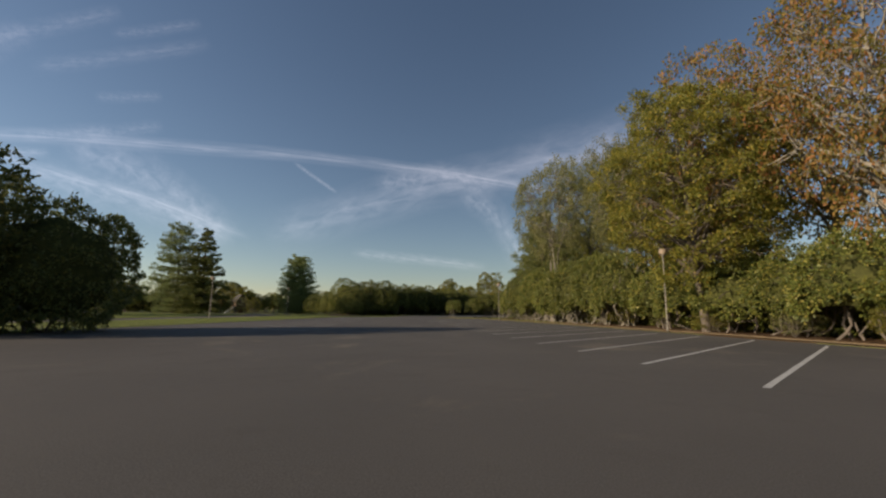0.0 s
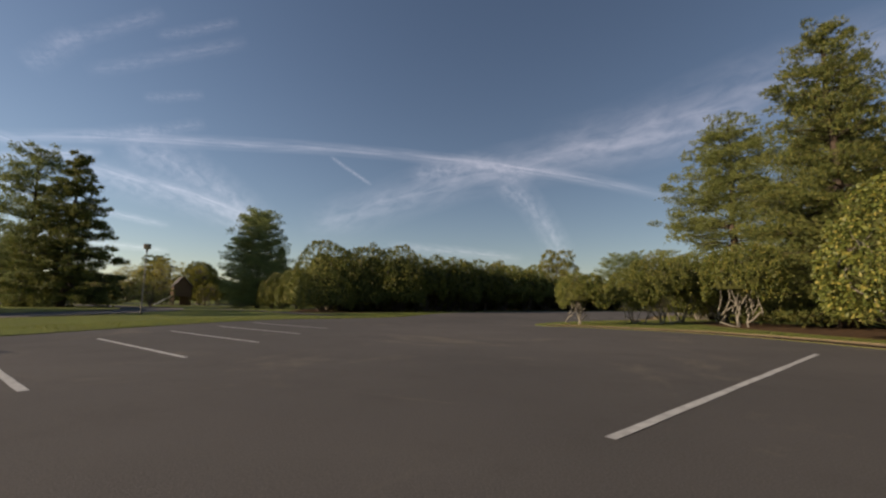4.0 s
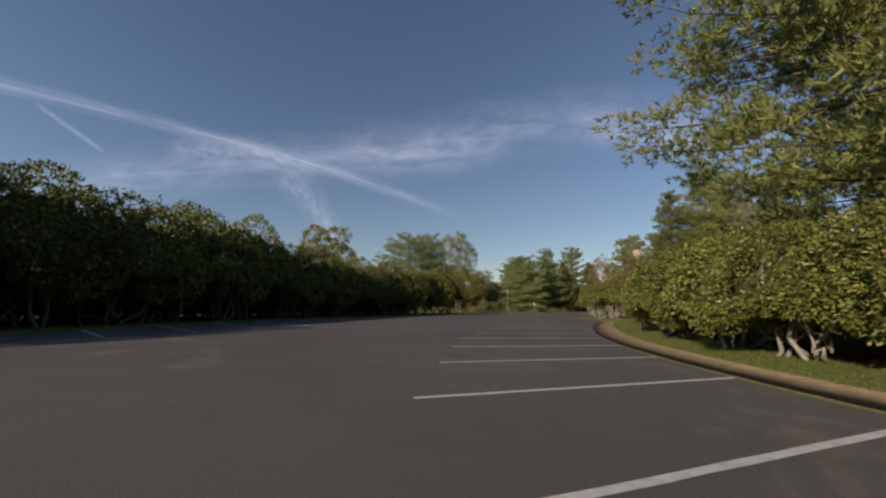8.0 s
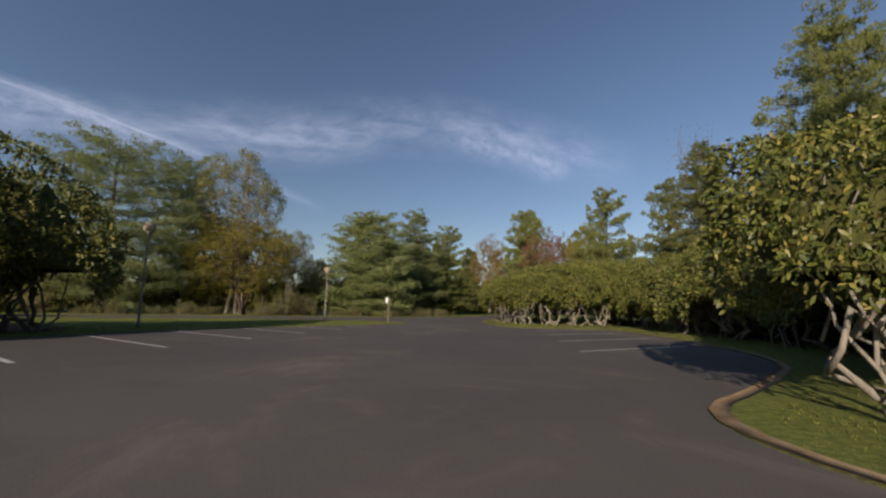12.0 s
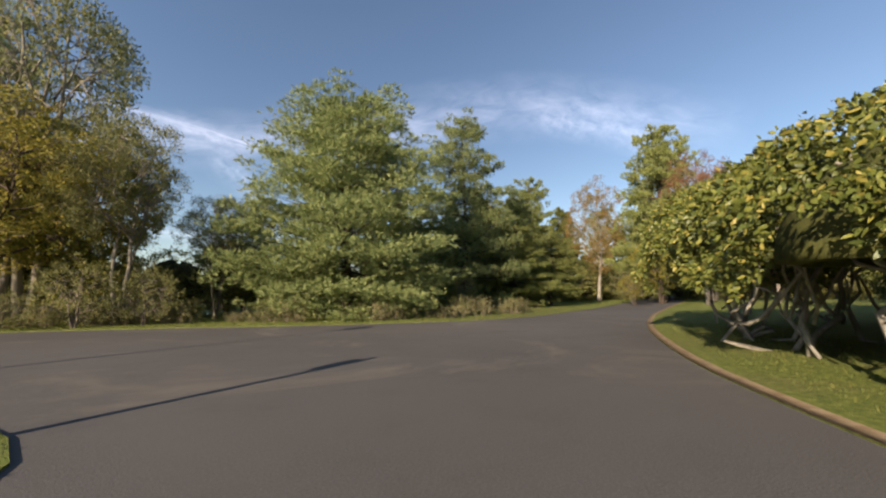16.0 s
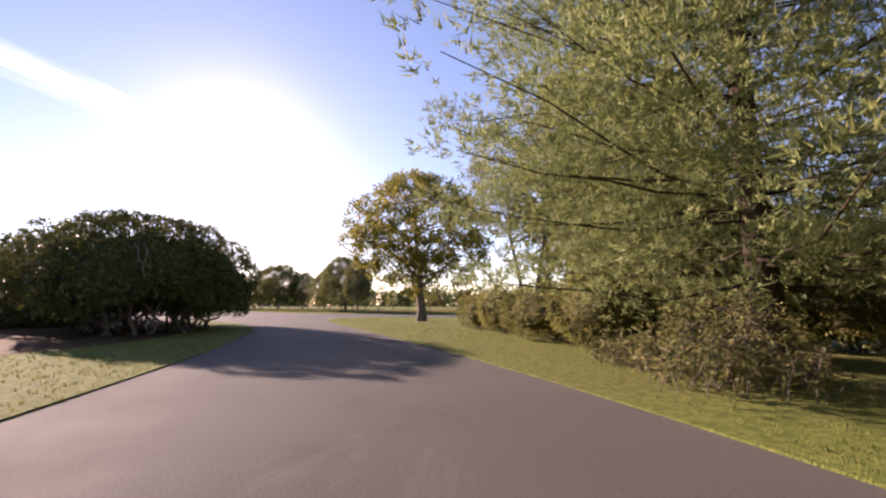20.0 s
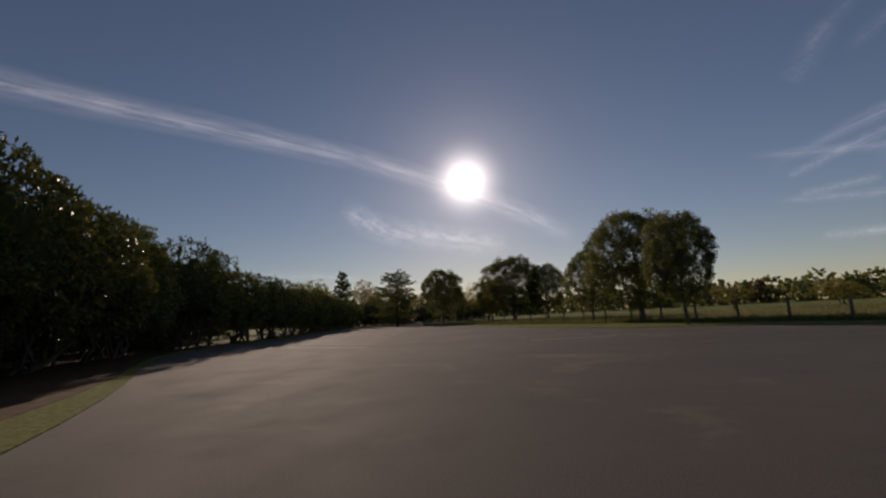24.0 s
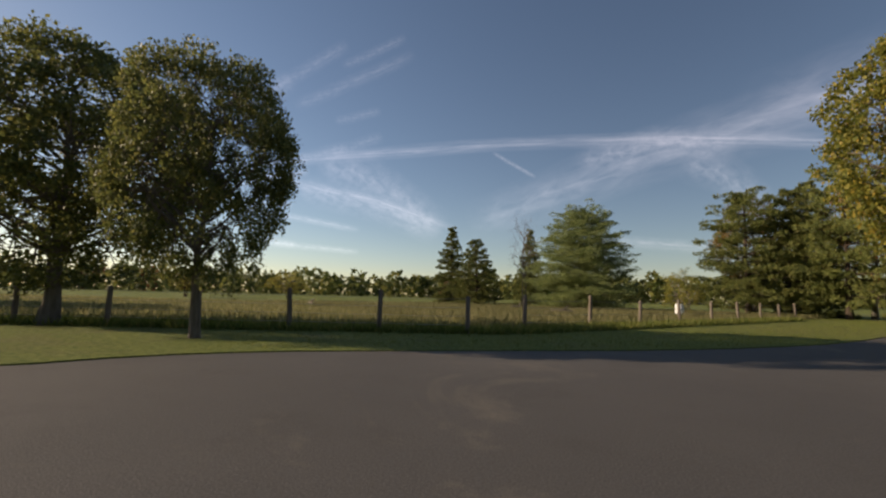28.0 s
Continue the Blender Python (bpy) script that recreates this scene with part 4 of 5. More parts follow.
PINES.put(75.0, 161.5, 9.6, 3.8)
SPRUCES.put(84.0, 173.0, 13.0, 4.6)
PINES.put(101.0, 163.0, 20.0, 5.7)
RUSTY.put(104.0, 158.5, 18.0, 3.4)
GOLD.put(86.0, 155.0, 6.6, 2.5)
SPRUCES.put(70.0, 160.5, 9.0, 3.8)
OAKS.put(110.0, 168.0, 16.0, 5.0)
TURNING.put(118.0, 160.0, 17.0, 5.0)
SPRUCES.put(98.0, 178.0, 14.0, 4.8)

edge = [(74, 186), (88, 178), (98, 172), (109, 166), (117, 159), (123, 151), (126, 138), (118, 124)]
hedge(UNDERWOOD, along(edge, 4.6), 5.2, 3.4, 0.9, seed=30)
for i, (x, y) in enumerate(along([(x + 4, y + 4) for x, y in edge], 6.2)):
    (PINES, SPRUCES, OAKS, TURNING)[(i * 5 + i // 3) % 4].put(x, y, 12.5 + (i * 37 % 7), 4.0 + (i * 13 % 5) * 0.35)
BUSH.put(85.0, 157.0, 3.4, 2.4, which=0)
GOLD.put(79.0, 153.0, 2.8, 1.3)
PINES.put(69.6, 156.4, 6.4, 3.3, which=1)
PINES.put(60.4, 155.0, 5.6, 2.9, which=1)
PINES.put(74.4, 157.6, 6.0, 3.0, which=0)

# the wood edge round the bend
BIGPINE.put(54.8, 151.9, 10.5, 6.1, which=0)
BIGPINE.put(64.9, 156.2, 13.2, 4.7, turn=200, which=1)
BIRCHES.put(42.4, 155.8, 15.5, 4.6, which=0)
GOLD.put(42.2, 152.0, 8.6, 4.7)
OAKS.put(44.8, 154.4, 9.0, 3.1)
BIRCHES.put(46.0, 152.2, 8.0, 2.6, which=0)
BIRCHES.put(49.4, 153.6, 5.6, 1.7, which=1)
BIRCHES.put(51.0, 156.0, 6.0, 1.8, which=1)
ROADPINE.put(33.0, 156.8, 13.4, 7.8, turn=140)
ROADPINE.put(39.0, 161.5, 14.5, 4.6, turn=40)
OAKS.put(41.0, 157.0, 10.0, 3.2)
PINES.put(28.6, 160.4, 8.6, 4.0)
BIRCHES.put(22.6, 159.6, 9.6, 3.4, which=1)
OAKS.put(19.3, 168.0, 18.2, 6.4)
wild = random.Random(15)
for x, y in along([(44.0, 153.4), (54, 151.0), (66, 152.6)], 2.6):
    if wild.random() < 0.5:
        BUSH.put(x + wild.uniform(-1.0, 1.0), y + wild.uniform(-0.6, 1.4), wild.uniform(0.6, 2.6), wild.uniform(0.7, 1.6))
hedge(BUSH, along([(47, 156.0), (60, 154.4)], 3.4), 2.6, 1.7, 1.1, seed=16, vary=0.4)
for x, y, h, r in ((45.2, 150.6, 2.3, 1.3), (47.2, 150.7, 2.0, 1.2), (43.6, 150.4, 1.2, 0.9), (38.4, 153.4, 1.0, 0.9), (33.6, 154.6, 1.3, 1.1)):
    BUSH.put(x, y, h, r, which=0)
for x, y in along([(32, 153.6), (41, 152.4), (47, 150.6), (54, 148.2), (60, 147.6), (66, 150.0)], 0.75):
    if wild.random() < 0.6:
        WEEDS.put(x + wild.uniform(-0.5, 0.5), y + wild.uniform(0.1, 1.6), wild.uniform(0.25, 1.05) * (0.65 if x < 44 else 1.0), wild.uniform(0.4, 0.9))
LAWNOAK.put(10.8, 158.8, 11.4, 6.0)

hedge(THICKET, [(20.6, 158.4), (23.4, 157.4), (26.6, 156.8), (29.4, 156.4), (26.0, 159.4)], 1.9, 1.6, 0.3, seed=26)
hedge(THICKET, along([(23, 163), (36, 160), (48, 157.4), (60, 157.4), (70, 160)], 3.6), 3.8, 2.4, 0.7, seed=27)
hedge(UNDERWOOD, along([(74, 166), (86, 168), (100, 172), (116, 176)], 5.5), 5.0, 3.6, 1.2, seed=28)

# the long hedge between the two halves of the car park
for x, y, h, r in ((-19.4, 87.4, 4.9, 3.2), (-20.4, 91.8, 8.1, 5.1), (-17.0, 92.2, 8.0, 4.4), (-13.8, 94.0, 7.8, 4.7), (-26.2, 97.0, 5.6, 3.2), (-29.8, 98.4, 4.8, 2.9)):
    MOUND.put(x, y, h, r)
hedge(HEDGE, along([(-12.8, 95.0), (-9.4, 100.0), (-2.2, 108.4), (5.6, 116.2)], 3.1), 7.0, 3.8, 0.3, seed=18, vary=0.06)
hedge(HEDGE, along([(7.8, 118.3), (17.0, 125.6)], 3.0), 5.4, 3.3, 0.3, seed=34, vary=0.06)
hedge(HEDGE, along([(19.0, 127.0), (31.2, 134.0)], 2.9), 5.6, 3.0, 0.25, seed=31, vary=0.06)
hedge(BACK, along([(-20, 95), (-13, 101), (-5, 112), (3, 120.4)], 4.6), 6.2, 4.2, 0.6, seed=19)
hedge(BACK, along([(6, 123.4), (14, 129.5), (24, 135)], 4.6), 4.6, 3.6, 0.5, seed=35)
hedge(NEAR, [(16.7, 142.6), (18.8, 144.0)], 4.5, 2.7, 0.12, seed=20)
hedge(NEAR, [(17.2, 145.4), (14.4, 145.6), (13.9, 143.0), (11.2, 144.8)], 4.3, 2.5, 0.12, seed=36)
hedge(HEDGE, [(3.0, 138.6), (0.6, 137.2)], 5.3, 3.0, 0.2, seed=39, vary=0.05)
hedge(HEDGE, along([(-1.8, 135.9), (-4, 134.6), (-10, 131.6), (-14, 130.4)], 2.8), 6.7, 3.4, seed=25, vary=0.06)
hedge(HEDGE, along([(-17, 130.4), (-24, 129.8)], 3.0), 6.5, 3.2, 0.25, seed=23, vary=0.05)
hedge(HEDGE, along([(-27, 129.5), (-31, 129.2), (-48, 125.0), (-66, 123)], 3.1), 5.5, 3.0, 0.3, seed=37, vary=0.07)
hedge(BACK, along([(11, 138.5), (0, 133), (-14, 124.5), (-30, 122)], 4.6), 4.6, 3.1, 0.8, seed=21)
BIGPINE.put(-35.2, 103.2, 13.6, 5.5, which=0)
SPRUCES.put(-38.9, 117.4, 10.5, 3.0)

# trees closing the view to the west
hedge(UNDERWOOD, along([(-70, 116), (-92, 122), (-112, 134), (-120, 150)], 5.0), 6.0, 3.8, 0.8, seed=32)
for i, (x, y) in enumerate(along([(-84, 112), (-104, 122), (-124, 140)], 7.0)):
    (OAKS, SPRUCES, TURNING)[i % 3].put(x, y, 9.0 + i * 29 % 5, 4.2)

# left of the first rows
DARK.put(-21.6, 15.4, 9.0, 5.0)
DARK.put(-17.4, 18.8, 5.9, 3.5)
BIGPINE.put(-57.7, 91.1, 19.0, 7.0, which=1)
SPRUCES.put(-51.6, 90.0, 18.0, 6.6)
LACY.put(-54.5, 69.0, 16.4, 5.6)
LACY.put(-59.6, 64.7, 17.2, 5.6)
SPRUCES.put(-62.0, 70.0, 13.0, 4.6)
PINES.put(-61.0, 55.0, 19.0, 6.4, which=2)
BUSH.put(-49.0, 100.0, 4.2, 3.0)
GOLD.put(-62.5, 119.4, 9.4, 4.6)
OAKS.put(-57.0, 122.4, 8.2, 3.2)
BUSH.put(-52.6, 117.6, 4.0, 2.6, which=1)
GOLD.put(-96.0, 150.0, 11.0, 6.0)
GOLD.put(-108.0, 142.0, 9.0, 6.0)

# the lawn and field at the far end
MAPLES.put(-24.4, 161.0, 8.6, 4.1, which=0)
MAPLES.put(-18.4, 161.4, 7.0, 2.25, which=1)
MAPLES.put(-30.6, 159.0, 6.6, 2.6, which=1)
MAPLES.put(-52.0, 153.5, 9.6, 4.8, which=0)
MAPLES.put(-50.4, 158.0, 8.0, 3.0, which=1)
MAPLES.put(-71.0, 141.5, 10.6, 4.6, which=0)
PINES.put(-74.5, 132.0, 10.4, 5.1, which=1)
OAKS.put(-60.0, 150.5, 7.6, 3.0)
SPRUCES.put(-33.3, 204.5, 10.0, 3.2)
SPRUCES.put(-28.6, 201.5, 7.8, 3.5)
SPRUCES.put(-25.6, 213.5, 10.6, 2.8)
BARE.put(-25.0, 209.0, 13.2, 2.6)
BIGPINE.put(-17.0, 202.4, 10.4, 6.2, which=0)
PINES.put(-2.0, 203.5, 11.4, 5.1, which=0)
SPRUCES.put(1.2, 203.0, 11.2, 3.8)
PINES.put(4.4, 201.5, 13.6, 4.2, which=2)
SPRUCES.put(9.0, 199.0, 13.0, 4.3)
TURNING.put(-1.0, 206.5, 12.0, 4.4)
SPRUCES.put(3.4, 206.0, 12.6, 3.6)
TURNING.put(6.6, 203.5, 13.4, 4.2)
BUSH.put(-7.6, 193.0, 3.4, 1.8, which=1)
OAKS.put(2.6, 181.6, 16.2, 4.8, which=0)
TURNING.put(8.5, 186.0, 11.0, 3.6, which=0)
GOLD.put(-70.0, 192.0, 4.6, 3.6)
GOLD.put(-58.0, 200.0, 4.2, 3.4)


# ---- distant woods ----
def far_woods():
    rng = np.random.default_rng(7)
    cs, os_ = [], []
    trees, k = 620, 105
    for a in np.linspace(0, 2 * math.pi, trees, endpoint=False):
        d = rng.uniform(240, 330)
        x, y = -5 + d * math.sin(a) * 1.05, 110 + d * math.cos(a)
        h = rng.uniform(8.0, 13.0) * (1.0 if rng.random() > 0.12 else 1.4)
        w = rng.uniform(3.0, 7.0)
        u = rng.uniform(0, 1, k)
        rr = w * np.sqrt(np.clip(1 - (u - 0.35) ** 2 / 0.44, 0.02, 1)) * rng.uniform(0.6, 1.05, k)
        th = rng.uniform(0, 6.3, k)
        cs.append(np.column_stack([x + rr * np.cos(th), y + rr * np.sin(th), 0.3 + u * h]))
        os_.append(np.column_stack([np.cos(th), np.sin(th), 0.4 + 0 * th]) * 0.5)
    v, f = leaf_arrays(rng, np.concatenate(cs), np.concatenate(os_), 2.7, 2.1, 0.1, 0.7)
    ids = np.repeat(np.random.default_rng(8).choice(4, trees, p=[0.06, 0.3, 0.34, 0.3]), k * 2)
    tagged(new("distant_woods", mesh_from("distant_woods", v, f, [RUST, SPRUCE, DARKLEAF, SHADED_NEEDLE], ids)), "far belt of autumn woods along the horizon", "woods", kind="stuff")


far_woods()


# ---- lamps, signs, fence and small things ----
def lamp_post(x, y, h, turn=0.0):
    ob = root("lamp_post", "tan drum-headed lamp on a slim metal pole", "street lamp", "car park lamps", pose(x, y, LAWN_Z, 0, 0, turn))
    part("pole", lathe([(0.07, -0.05), (0.07, 0.2), (0.045, 0.26), (0.032, h - 0.55), (0.032, h - 0.42)], 10), POLE, ob)
    part("collar", lathe([(0.034, h - 0.56), (0.05, h - 0.52), (0.09, h - 0.38), (0.10, h - 0.34), (0.05, h - 0.31)], 12), POLE, ob)
    head = part("head", lathe([(0.08, h - 0.36), (0.18, h - 0.33), (0.215, h - 0.29), (0.225, h - 0.02), (0.215, h), (0.05, h + 0.02)], 16), LAMP_HEAD, ob)
    part("lens", lathe([(0.06, h - 0.375), (0.17, h - 0.33), (0.17, h - 0.31), (0.06, h - 0.345)], 16), LENS, head, "frosted lens under the drum")
    return ob


for x, y, h in ((-25.5, 46.5, 4.6), (-26.4, 72.0, 4.8), (13.6, 25.6, 5.0), (6.9, 51.4, 4.5), (14.1, 84.6, 4.35), (23.2, 97.9, 3.95), (39.0, 111.9, 4.1), (43.9, 140.5, 3.6), (32.6, 134.4, 4.2), (-6.6, 133.8, 6.3), (-27.7, 131.4, 5.0)):
    lamp_post(x, y, h)


def park_sign(x, y, turn):
    ob = root("park_sign", "plain white notice on a wooden post in the grass", "sign", at=pose(x, y, LAWN_Z, 0, 0, turn))
    part("post", box(0.09, 0.09, 1.78, (0, 0, 0.80), 0.012), WOOD_POST, ob)
    for side, label in ((1, ""), (-1, "notice on the far side of the post")):
        bm = box(0.17, 0.02, 0.36, (0, 0, 0), 0.006)
        bmesh.ops.transform(bm, matrix=pose(side * 0.10, 0.085, 1.43, 0, 0, side * 58), verts=bm.verts)
        part("panel", bm, SIGN_WHITE, ob, label)


park_sign(46.6, 136.9, -8)


def fence(x0, y0, dx, dy, step, count):
    ob = root("field_fence", "weathered wooden posts strung with thin wire beside the field", "fence", at=pose(x0, y0, LAWN_Z))
    rng = random.Random(5)
    a = math.degrees(math.atan2(dy, dx))
    for i in range(count):
        h = 1.16 * rng.uniform(0.93, 1.08)
        bm = lathe([(0.075, -0.1), (0.072, 0.2), (0.066, h - 0.04), (0.045, h)], 9)
        bmesh.ops.transform(bm, matrix=pose(dx * step * i, dy * step * i, 0, rng.uniform(-2, 2), rng.uniform(-2, 2), 0), verts=bm.verts)
        part("post", bm, WOOD_POST, ob)
    L = step * (count - 1)
    for z in (0.25, 0.5, 0.75, 1.0):
        tb = Tubes(4)
        t = np.linspace(0, L, count * 2 - 1)
        sag = np.where(np.arange(len(t)) % 2 == 1, -0.02, 0.0)
        tb.add(np.column_stack([dx * t, dy * t, z + sag]), np.full(len(t), 0.006))
        child("wire", tb.mesh("wire", WIRE), ob)


FENCE_DIR = (0.872, 0.489)
fence(-64.0, 139.0, FENCE_DIR[0], FENCE_DIR[1], 2.6, 23)
fence(-13.2, 169.6, 0.44, 0.898, 3.7, 9)


def barrel(x, y):
    ob = root("barrel", "white plastic barrel standing in the rough field", "barrel", at=pose(x, y, LAWN_Z))
    part("body", lathe([(0.27, 0), (0.29, 0.04), (0.29, 0.28), (0.305, 0.3), (0.29, 0.32), (0.29, 0.58), (0.305, 0.6), (0.29, 0.62), (0.28, 0.86), (0.24, 0.9)], 20), PLASTIC, ob)
    part("lid", lathe([(0.24, 0.9), (0.25, 0.93), (0.2, 0.94)], 20), PLASTIC, ob)


barrel(-8.0, 190.0)


def log_pile(x, y, turn):
    ob = root("log", "fallen weathered log lying in the long grass", "log", "logs in the field", pose(x, y, LAWN_Z, 0, 0, turn))
    rng = np.random.default_rng(int(abs(x) * 10))
    tb = Tubes(8)
    tb.add(crooked(rng, (-1.1, 0, 0.17), (1.1, 0.1, 0.2), 6, 0.08), (0.03, 0.2, 0.21, 0.19, 0.17, 0.02))
    child("trunk", tb.mesh("log_trunk", WOOD_POST), ob)
    tb = Tubes(6)
    tb.add(crooked(rng, (0.2, 0, 0.3), (0.7, 0.3, 0.75), 4, 0.1), (0.06, 0.05, 0.035, 0.01))
    child("stub", tb.mesh("log_stub", WOOD_POST), ob)


for x, y, a in ((-15.5, 186.0, 20), (-33.5, 180.0, -35), (-20.5, 192.0, 70)):
    log_pile(x, y, a)


def playhouse(x, y, turn):
    ob = root("playhouse", "brown wooden playhouse tower with steep gabled roof and white slide", "playhouse", at=pose(x, y, LAWN_Z, 0, 0, turn) @ Matrix.Scale(0.84, 4))
    for sx in (-1.5, 1.5):
        for sy in (-1.3, 1.3):
            part("post", box(0.22, 0.22, 3.9, (sx, sy, 1.9), 0.02), CEDAR, ob)
    part("floor", box(3.3, 2.9, 0.16, (0, 0, 1.9), 0.01), CEDAR, ob)
    for s in (-1.3, 1.3):
        for i in range(7):
            part("board", box(0.4, 0.06, 1.9, (-1.26 + 0.42 * i, s, 2.9), 0.008), CEDAR, ob)
    for s in (-1.5, 1.5):
        for i in range(6):
            part("board", box(0.06, 0.4, 1.9, (s, -1.05 + 0.42 * i, 2.9), 0.008), CEDAR, ob)
    for i in range(4):
        part("board", box(0.62, 0.06, 1.95, (0.42 + 0.36 * i, 1.24, 0.95), 0.008), CEDAR, ob)
    for s in (-1.3, 1.3):
        bm = bmesh.new()
        tri = [[bm.verts.new((xx, s + dy, zz)) for xx, zz in ((-1.6, 3.85), (1.6, 3.85), (0, 5.75))] for dy in (-0.04, 0.04)]
        bm.faces.new(tri[0])
        bm.faces.new(tri[1][::-1])
        for i in range(3):
            bm.faces.new((tri[0][i], tri[1][i], tri[1][(i + 1) % 3], tri[0][(i + 1) % 3]))
        bmesh.ops.recalc_face_normals(bm, faces=bm.faces)
        part("gable", bm, CEDAR, ob)
    for s in (-1, 1):
        bm = box(2.75, 3.3, 0.1, (0, 0, 0), 0.01)
        bmesh.ops.transform(bm, matrix=pose(s * 0.97, 0, 4.74, 0, s * 49.5, 0), verts=bm.verts)
        part("roof", bm, SHINGLE, ob, "dark shingled roof slope")
    for s in (-0.34, 0.34):
        bm = box(3.5, 0.06, 0.28, (0, 0, 0), 0.02)
        bmesh.ops.transform(bm, matrix=pose(-2.95, s, 1.05, 0, -33, 0), verts=bm.verts)
        part("slide_side", bm, SIGN_WHITE, ob)
    bm = box(3.5, 0.66, 0.05, (0, 0, 0), 0.015)
    bmesh.ops.transform(bm, matrix=pose(-2.95, 0, 0.97, 0, -33, 0), verts=bm.verts)
    part("slide", bm, SIGN_WHITE, ob, "white plastic slide")


playhouse(-54.5, 113.5, 48)


# ---- grass at the edges ----
def grass_band(name, line, w1, w2, count, seed, hgt=0.09, mat=GRASS, label="short uneven grass blades along the lawn edge", z=LAWN_Z):
    rng = np.random.default_rng(seed)
    p = np.array(line, float)
    seg = np.linalg.norm(np.diff(p, axis=0), axis=1)
    s = rng.uniform(0, seg.sum(), count)
    cum = np.concatenate([[0], np.cumsum(seg)])
    i = np.clip(np.searchsorted(cum, s) - 1, 0, len(seg) - 1)
    t = ((s - cum[i]) / seg[i])[:, None]
    d = unit(p[i + 1] - p[i])
    c = p[i] * (1 - t) + p[i + 1] * t + np.stack([d[:, 1], -d[:, 0]], 1) * rng.uniform(w1, w2, count)[:, None]
    c3 = np.column_stack([c, np.full(count, z - 0.01)])
    v, f = needle_arrays(rng, c3, np.repeat(np.array([[0, 0, 1.0]]), count, 0), 3, hgt, 0.012 + hgt * 0.09, 0.45)
    tagged(new(name, mesh_from(name, v, f, mat)), label, "grass", kind="stuff")


grass_band("lawn_grass", rounded(SHORE_SOUTH[8:-3], False), 0.0, 4.0, 19000, 3, 0.06)
grass_band("lawn_grass", rounded(SHORE_NORTH[4:21], False), 0.3, 4.0, 16000, 4, 0.06)
grass_band("lawn_grass", rounded(SHORE_RIGHT[4:30], False), 0.6, 3.8, 16000, 5, 0.06)
grass_band("field_grass", [(-64, 139.6), (-20, 164.4), (-13, 168.5)], -26, -0.4, 28000, 6, 0.4, WEED, "tall dry grass standing in the field")
grass_band("field_grass", [(-13, 168.5), (-1, 193), (3, 201)], -34, -0.4, 22000, 8, 0.42, WEED, "tall dry grass standing in the field")
grass_band("fence_weeds", [(-64, 139.2), (-20, 163.9), (-13.4, 168.0), (-1, 193)], -0.7, 0.7, 12000, 7, 0.3, GRASS, "rank green weeds along the foot of the field fence")


# ---- high cloud, contrails and the sun's disc ----
CLOUDS = (
    ("trail", 2.0, ((-56.3, 13.8), (-47.5, 16.8), (-33.9, 19.0), (-21.4, 20.3), (-6.3, 19.9), (5.8, 18.5), (17.4, 15.7), (27.6, 12.1))),
    ("bright", 3.7, ((-148.2, 23.5), (-144.7, 24.0), (-124.6, 24.2), (-107.4, 22.1), (-94.8, 18.3), (-83.3, 13.4), (-77.0, 9.2))),
    ("trail", 1.5, ((-57.8, 15.7), (-47.1, 13.8), (-36.9, 12.4), (-25.7, 8.9))),
    ("trail", 1.2, ((-55.8, 10.4), (-46.5, 9.4), (-38.9, 8.4))),
    ("trail", 0.7, ((-21.3, 19.2), (-15.3, 15.8))),
    ("cirrus", 7.4, ((-24.4, 9.0), (-16.5, 12.4), (-4.5, 16.9), (9.7, 19.4), (24.5, 20.3), (34.6, 22.0))),
    ("cirrus", 4.6, ((1.9, 16.3), (6.7, 14.1), (9.5, 9.6), (11.5, 5.8))),
    ("cirrus", 9.3, ((7.3, 19.7), (20.3, 21.3), (33.2, 23.9), (46.2, 24.0), (57.0, 21.2), (69.2, 17.3))),
    ("cirrus", 6.2, ((-45.1, 16.3), (-38.7, 15.6), (-33.2, 12.4), (-28.1, 8.6))),
    ("faint", 2.0, ((-48.3, 22.9), (-41.7, 26.5), (-32.3, 30.9))),
    ("faint", 1.5, ((-42.5, 28.4), (-33.7, 32.6))),
    ("faint", 1.5, ((-43.1, 21.9), (-36.8, 23.9))),
    ("faint", 2.0, ((-43.5, 17.8), (-36.4, 20.8))),
    ("bright", 4.6, ((-109.0, 15.1), (-102.8, 12.2), (-95.0, 10.8), (-85.7, 9.4))),
    ("cirrus", 1.7, ((-121.4, 6.3), (-113.3, 6.3), (-105.9, 5.7))),
    ("trail", 1.4, ((-54.7, 12.6), (-51.1, 13.9), (-45.7, 15.5))),
    ("trail", 1.2, ((-54.0, 10.7), (-47.6, 11.0))),
    ("trail", 1.4, ((-52.8, 6.2), (-46.8, 6.0))),
    ("faint", 3.1, ((-52.8, 21.7), (-48.9, 26.3))),
    ("faint", 2.0, ((-51.5, 24.3), (-41.7, 31.1))),
    ("faint", 2.0, ((-48.2, 16.4), (-41.0, 19.2))),
    ("cirrus", 4.6, ((-48.0, 13.2), (-39.1, 12.1), (-27.3, 8.4))),
    ("trail", 1.1, ((-50.2, 6.1), (-38.8, 5.5))),
    ("cirrus", 1.9, ((-13.2, 7.8), (-4.0, 7.2), (6.1, 6.1))),
    ("cirrus", 4.6, ((-10.2, 17.2), (-1.5, 18.9), (7.9, 17.2))),
    ("cirrus", 5.4, ((44.4, 22.7), (52.6, 21.0), (60.5, 17.5))),
)
TRAIL = glow_mat("contrail_glow", (0.95, 0.90, 0.95), 0.34, True)
FAINT = glow_mat("faint_cirrus_glow", (0.95, 0.90, 0.95), 0.13, True)
BRIGHT = glow_mat("sunward_cloud_glow", (1.0, 0.93, 0.86), 0.75, True)
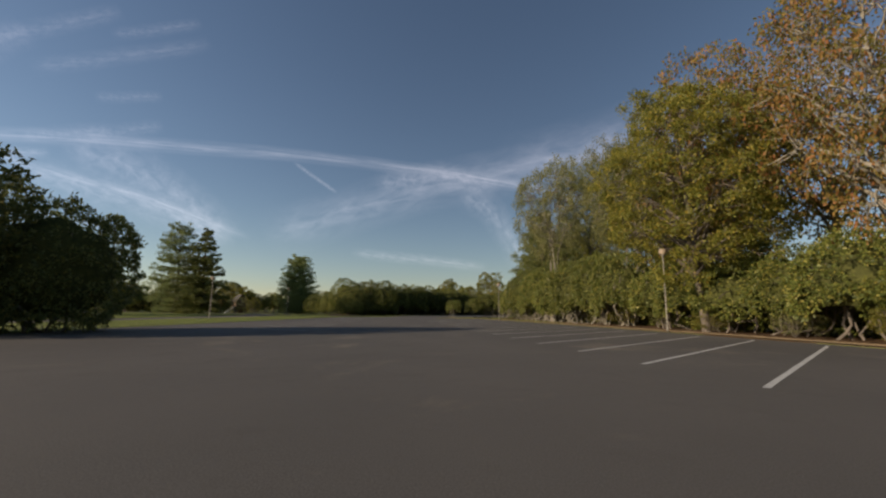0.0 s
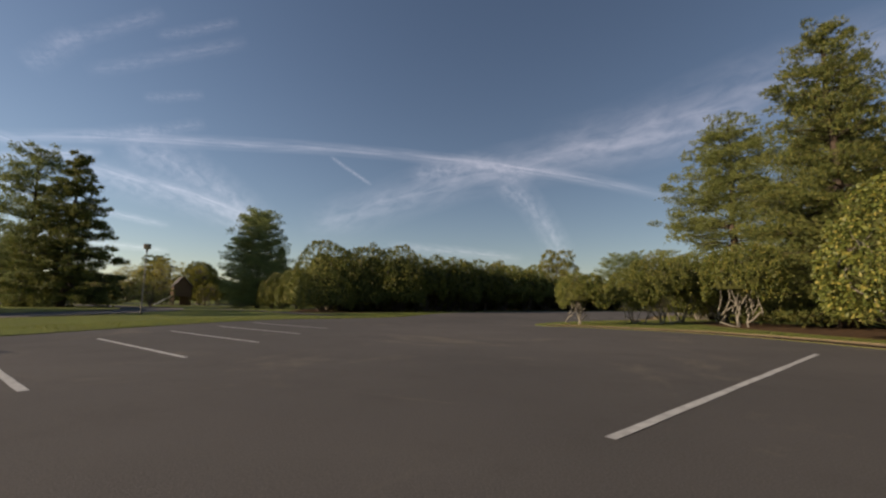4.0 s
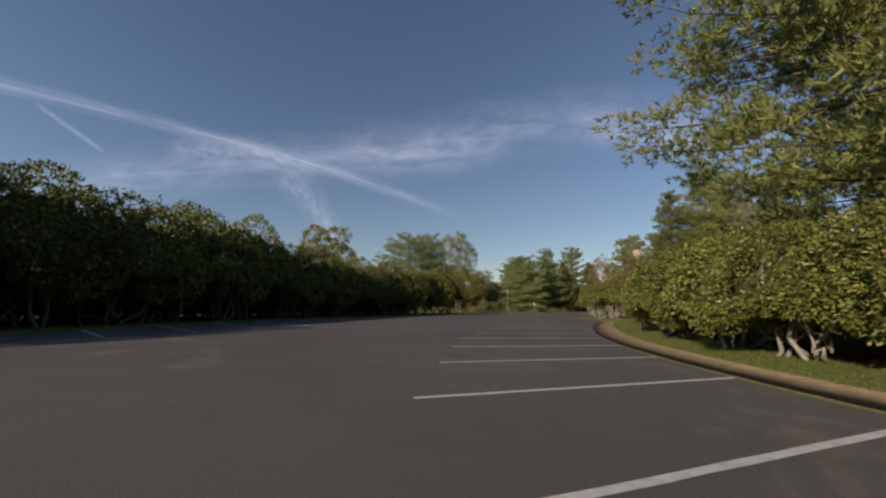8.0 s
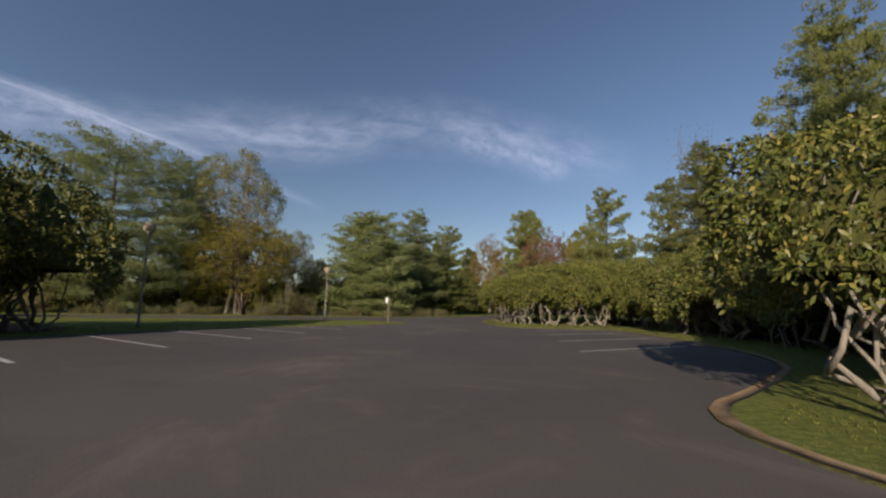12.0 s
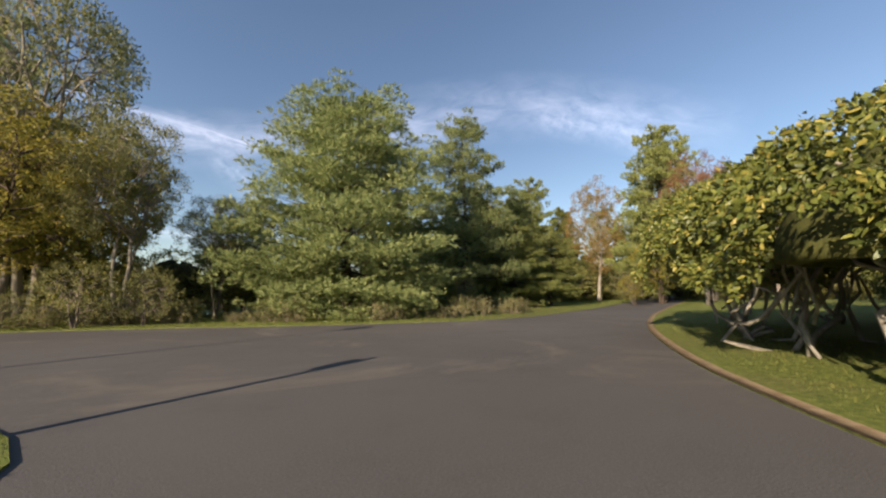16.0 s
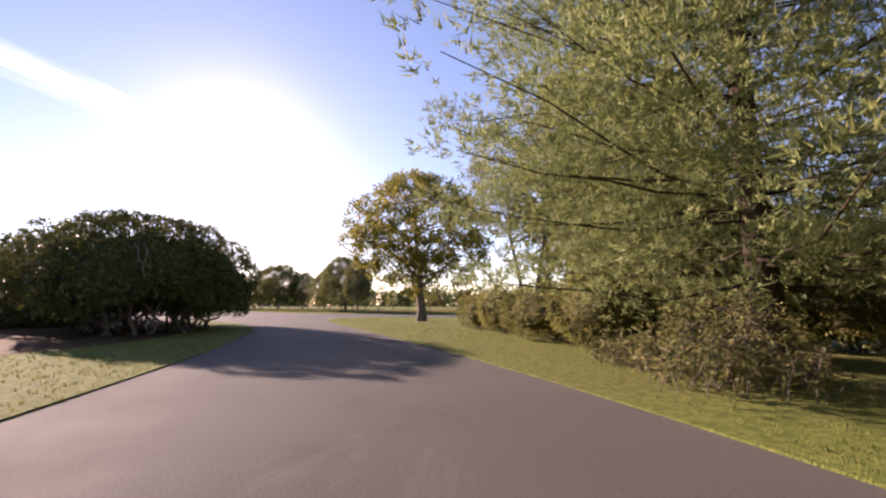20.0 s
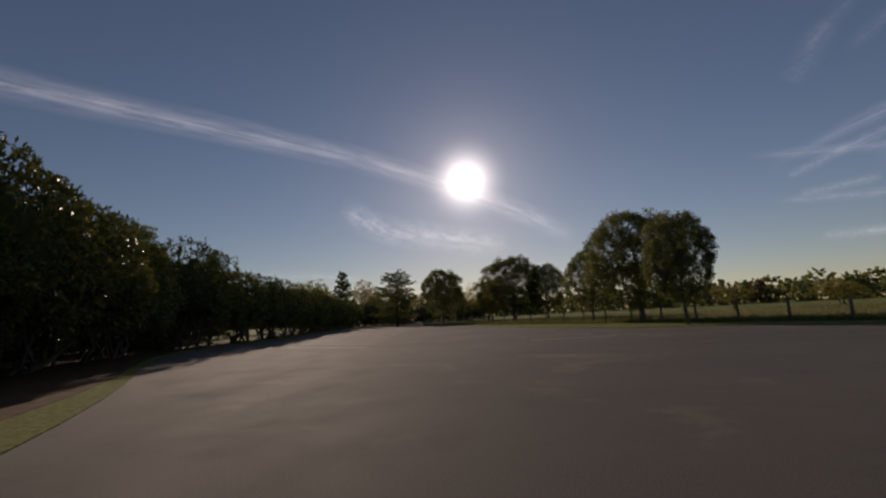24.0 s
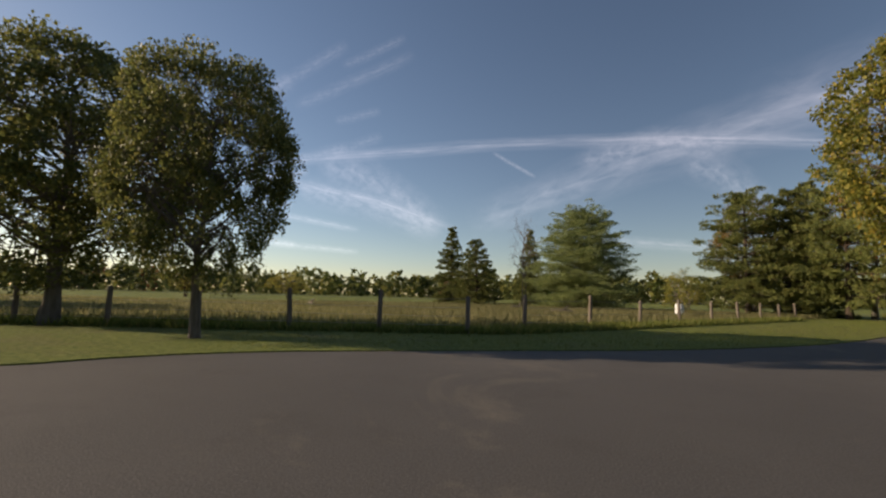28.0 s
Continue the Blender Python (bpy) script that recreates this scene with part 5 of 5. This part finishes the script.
CIRRUS = glow_mat("cirrus_glow", (0.95, 0.90, 0.95), 0.26, True)


def on_dome(az, el, d=4000.0):
    a, e = radians(az), radians(el)
    return np.array([math.sin(a) * math.cos(e), math.cos(a) * math.cos(e), math.sin(e)]) * d + np.array([20.0, 100.0, 0.0])


def cloud(kind, width, dirs):
    """A thin band of high cloud along directions (azimuth, elevation)."""
    dirs = np.array(dirs)
    n = 28
    t = np.linspace(0, len(dirs) - 1, n)
    p = np.array([on_dome(np.interp(k, range(len(dirs)), dirs[:, 0]), np.interp(k, range(len(dirs)), dirs[:, 1])) for k in t])
    for _ in range(3):
        p[1:-1] = (p[:-2] + 2 * p[1:-1] + p[2:]) / 4
    d = unit(np.gradient(p, axis=0))
    side = unit(np.cross(d, p))
    w = 4000.0 * math.tan(radians(width)) / 2
    v = np.concatenate([p - side * w, p + side * w])
    f = [(i, i + 1, i + 1 + n, i + n) for i in range(n - 1)]
    trail = kind == "trail"
    me = mesh_from("contrail" if trail else "cirrus_cloud", v, f, {"trail": TRAIL, "cirrus": CIRRUS, "faint": FAINT, "bright": BRIGHT}[kind])
    uv = me.uv_layers.new(name="along")
    long = np.linalg.norm(np.diff(p, axis=0), axis=1).sum() / (w * 2)
    for poly in me.polygons:
        for li in poly.loop_indices:
            k = me.loops[li].vertex_index
            uv.data[li].uv = ((k % n) / (n - 1), 0.0 if k < n else 1.0)
    ob = new("contrail" if trail else "cirrus_cloud", me)
    tagged(ob, "thin white vapour trail across the sky" if trail else "wispy white high cloud in a blue sky", "cloud", "high clouds", "structure")


for kind, width, dirs in CLOUDS:
    cloud(kind, width, dirs)


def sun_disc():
    """The sun's blinding face, with camera bloom painted round it as a fading glow."""
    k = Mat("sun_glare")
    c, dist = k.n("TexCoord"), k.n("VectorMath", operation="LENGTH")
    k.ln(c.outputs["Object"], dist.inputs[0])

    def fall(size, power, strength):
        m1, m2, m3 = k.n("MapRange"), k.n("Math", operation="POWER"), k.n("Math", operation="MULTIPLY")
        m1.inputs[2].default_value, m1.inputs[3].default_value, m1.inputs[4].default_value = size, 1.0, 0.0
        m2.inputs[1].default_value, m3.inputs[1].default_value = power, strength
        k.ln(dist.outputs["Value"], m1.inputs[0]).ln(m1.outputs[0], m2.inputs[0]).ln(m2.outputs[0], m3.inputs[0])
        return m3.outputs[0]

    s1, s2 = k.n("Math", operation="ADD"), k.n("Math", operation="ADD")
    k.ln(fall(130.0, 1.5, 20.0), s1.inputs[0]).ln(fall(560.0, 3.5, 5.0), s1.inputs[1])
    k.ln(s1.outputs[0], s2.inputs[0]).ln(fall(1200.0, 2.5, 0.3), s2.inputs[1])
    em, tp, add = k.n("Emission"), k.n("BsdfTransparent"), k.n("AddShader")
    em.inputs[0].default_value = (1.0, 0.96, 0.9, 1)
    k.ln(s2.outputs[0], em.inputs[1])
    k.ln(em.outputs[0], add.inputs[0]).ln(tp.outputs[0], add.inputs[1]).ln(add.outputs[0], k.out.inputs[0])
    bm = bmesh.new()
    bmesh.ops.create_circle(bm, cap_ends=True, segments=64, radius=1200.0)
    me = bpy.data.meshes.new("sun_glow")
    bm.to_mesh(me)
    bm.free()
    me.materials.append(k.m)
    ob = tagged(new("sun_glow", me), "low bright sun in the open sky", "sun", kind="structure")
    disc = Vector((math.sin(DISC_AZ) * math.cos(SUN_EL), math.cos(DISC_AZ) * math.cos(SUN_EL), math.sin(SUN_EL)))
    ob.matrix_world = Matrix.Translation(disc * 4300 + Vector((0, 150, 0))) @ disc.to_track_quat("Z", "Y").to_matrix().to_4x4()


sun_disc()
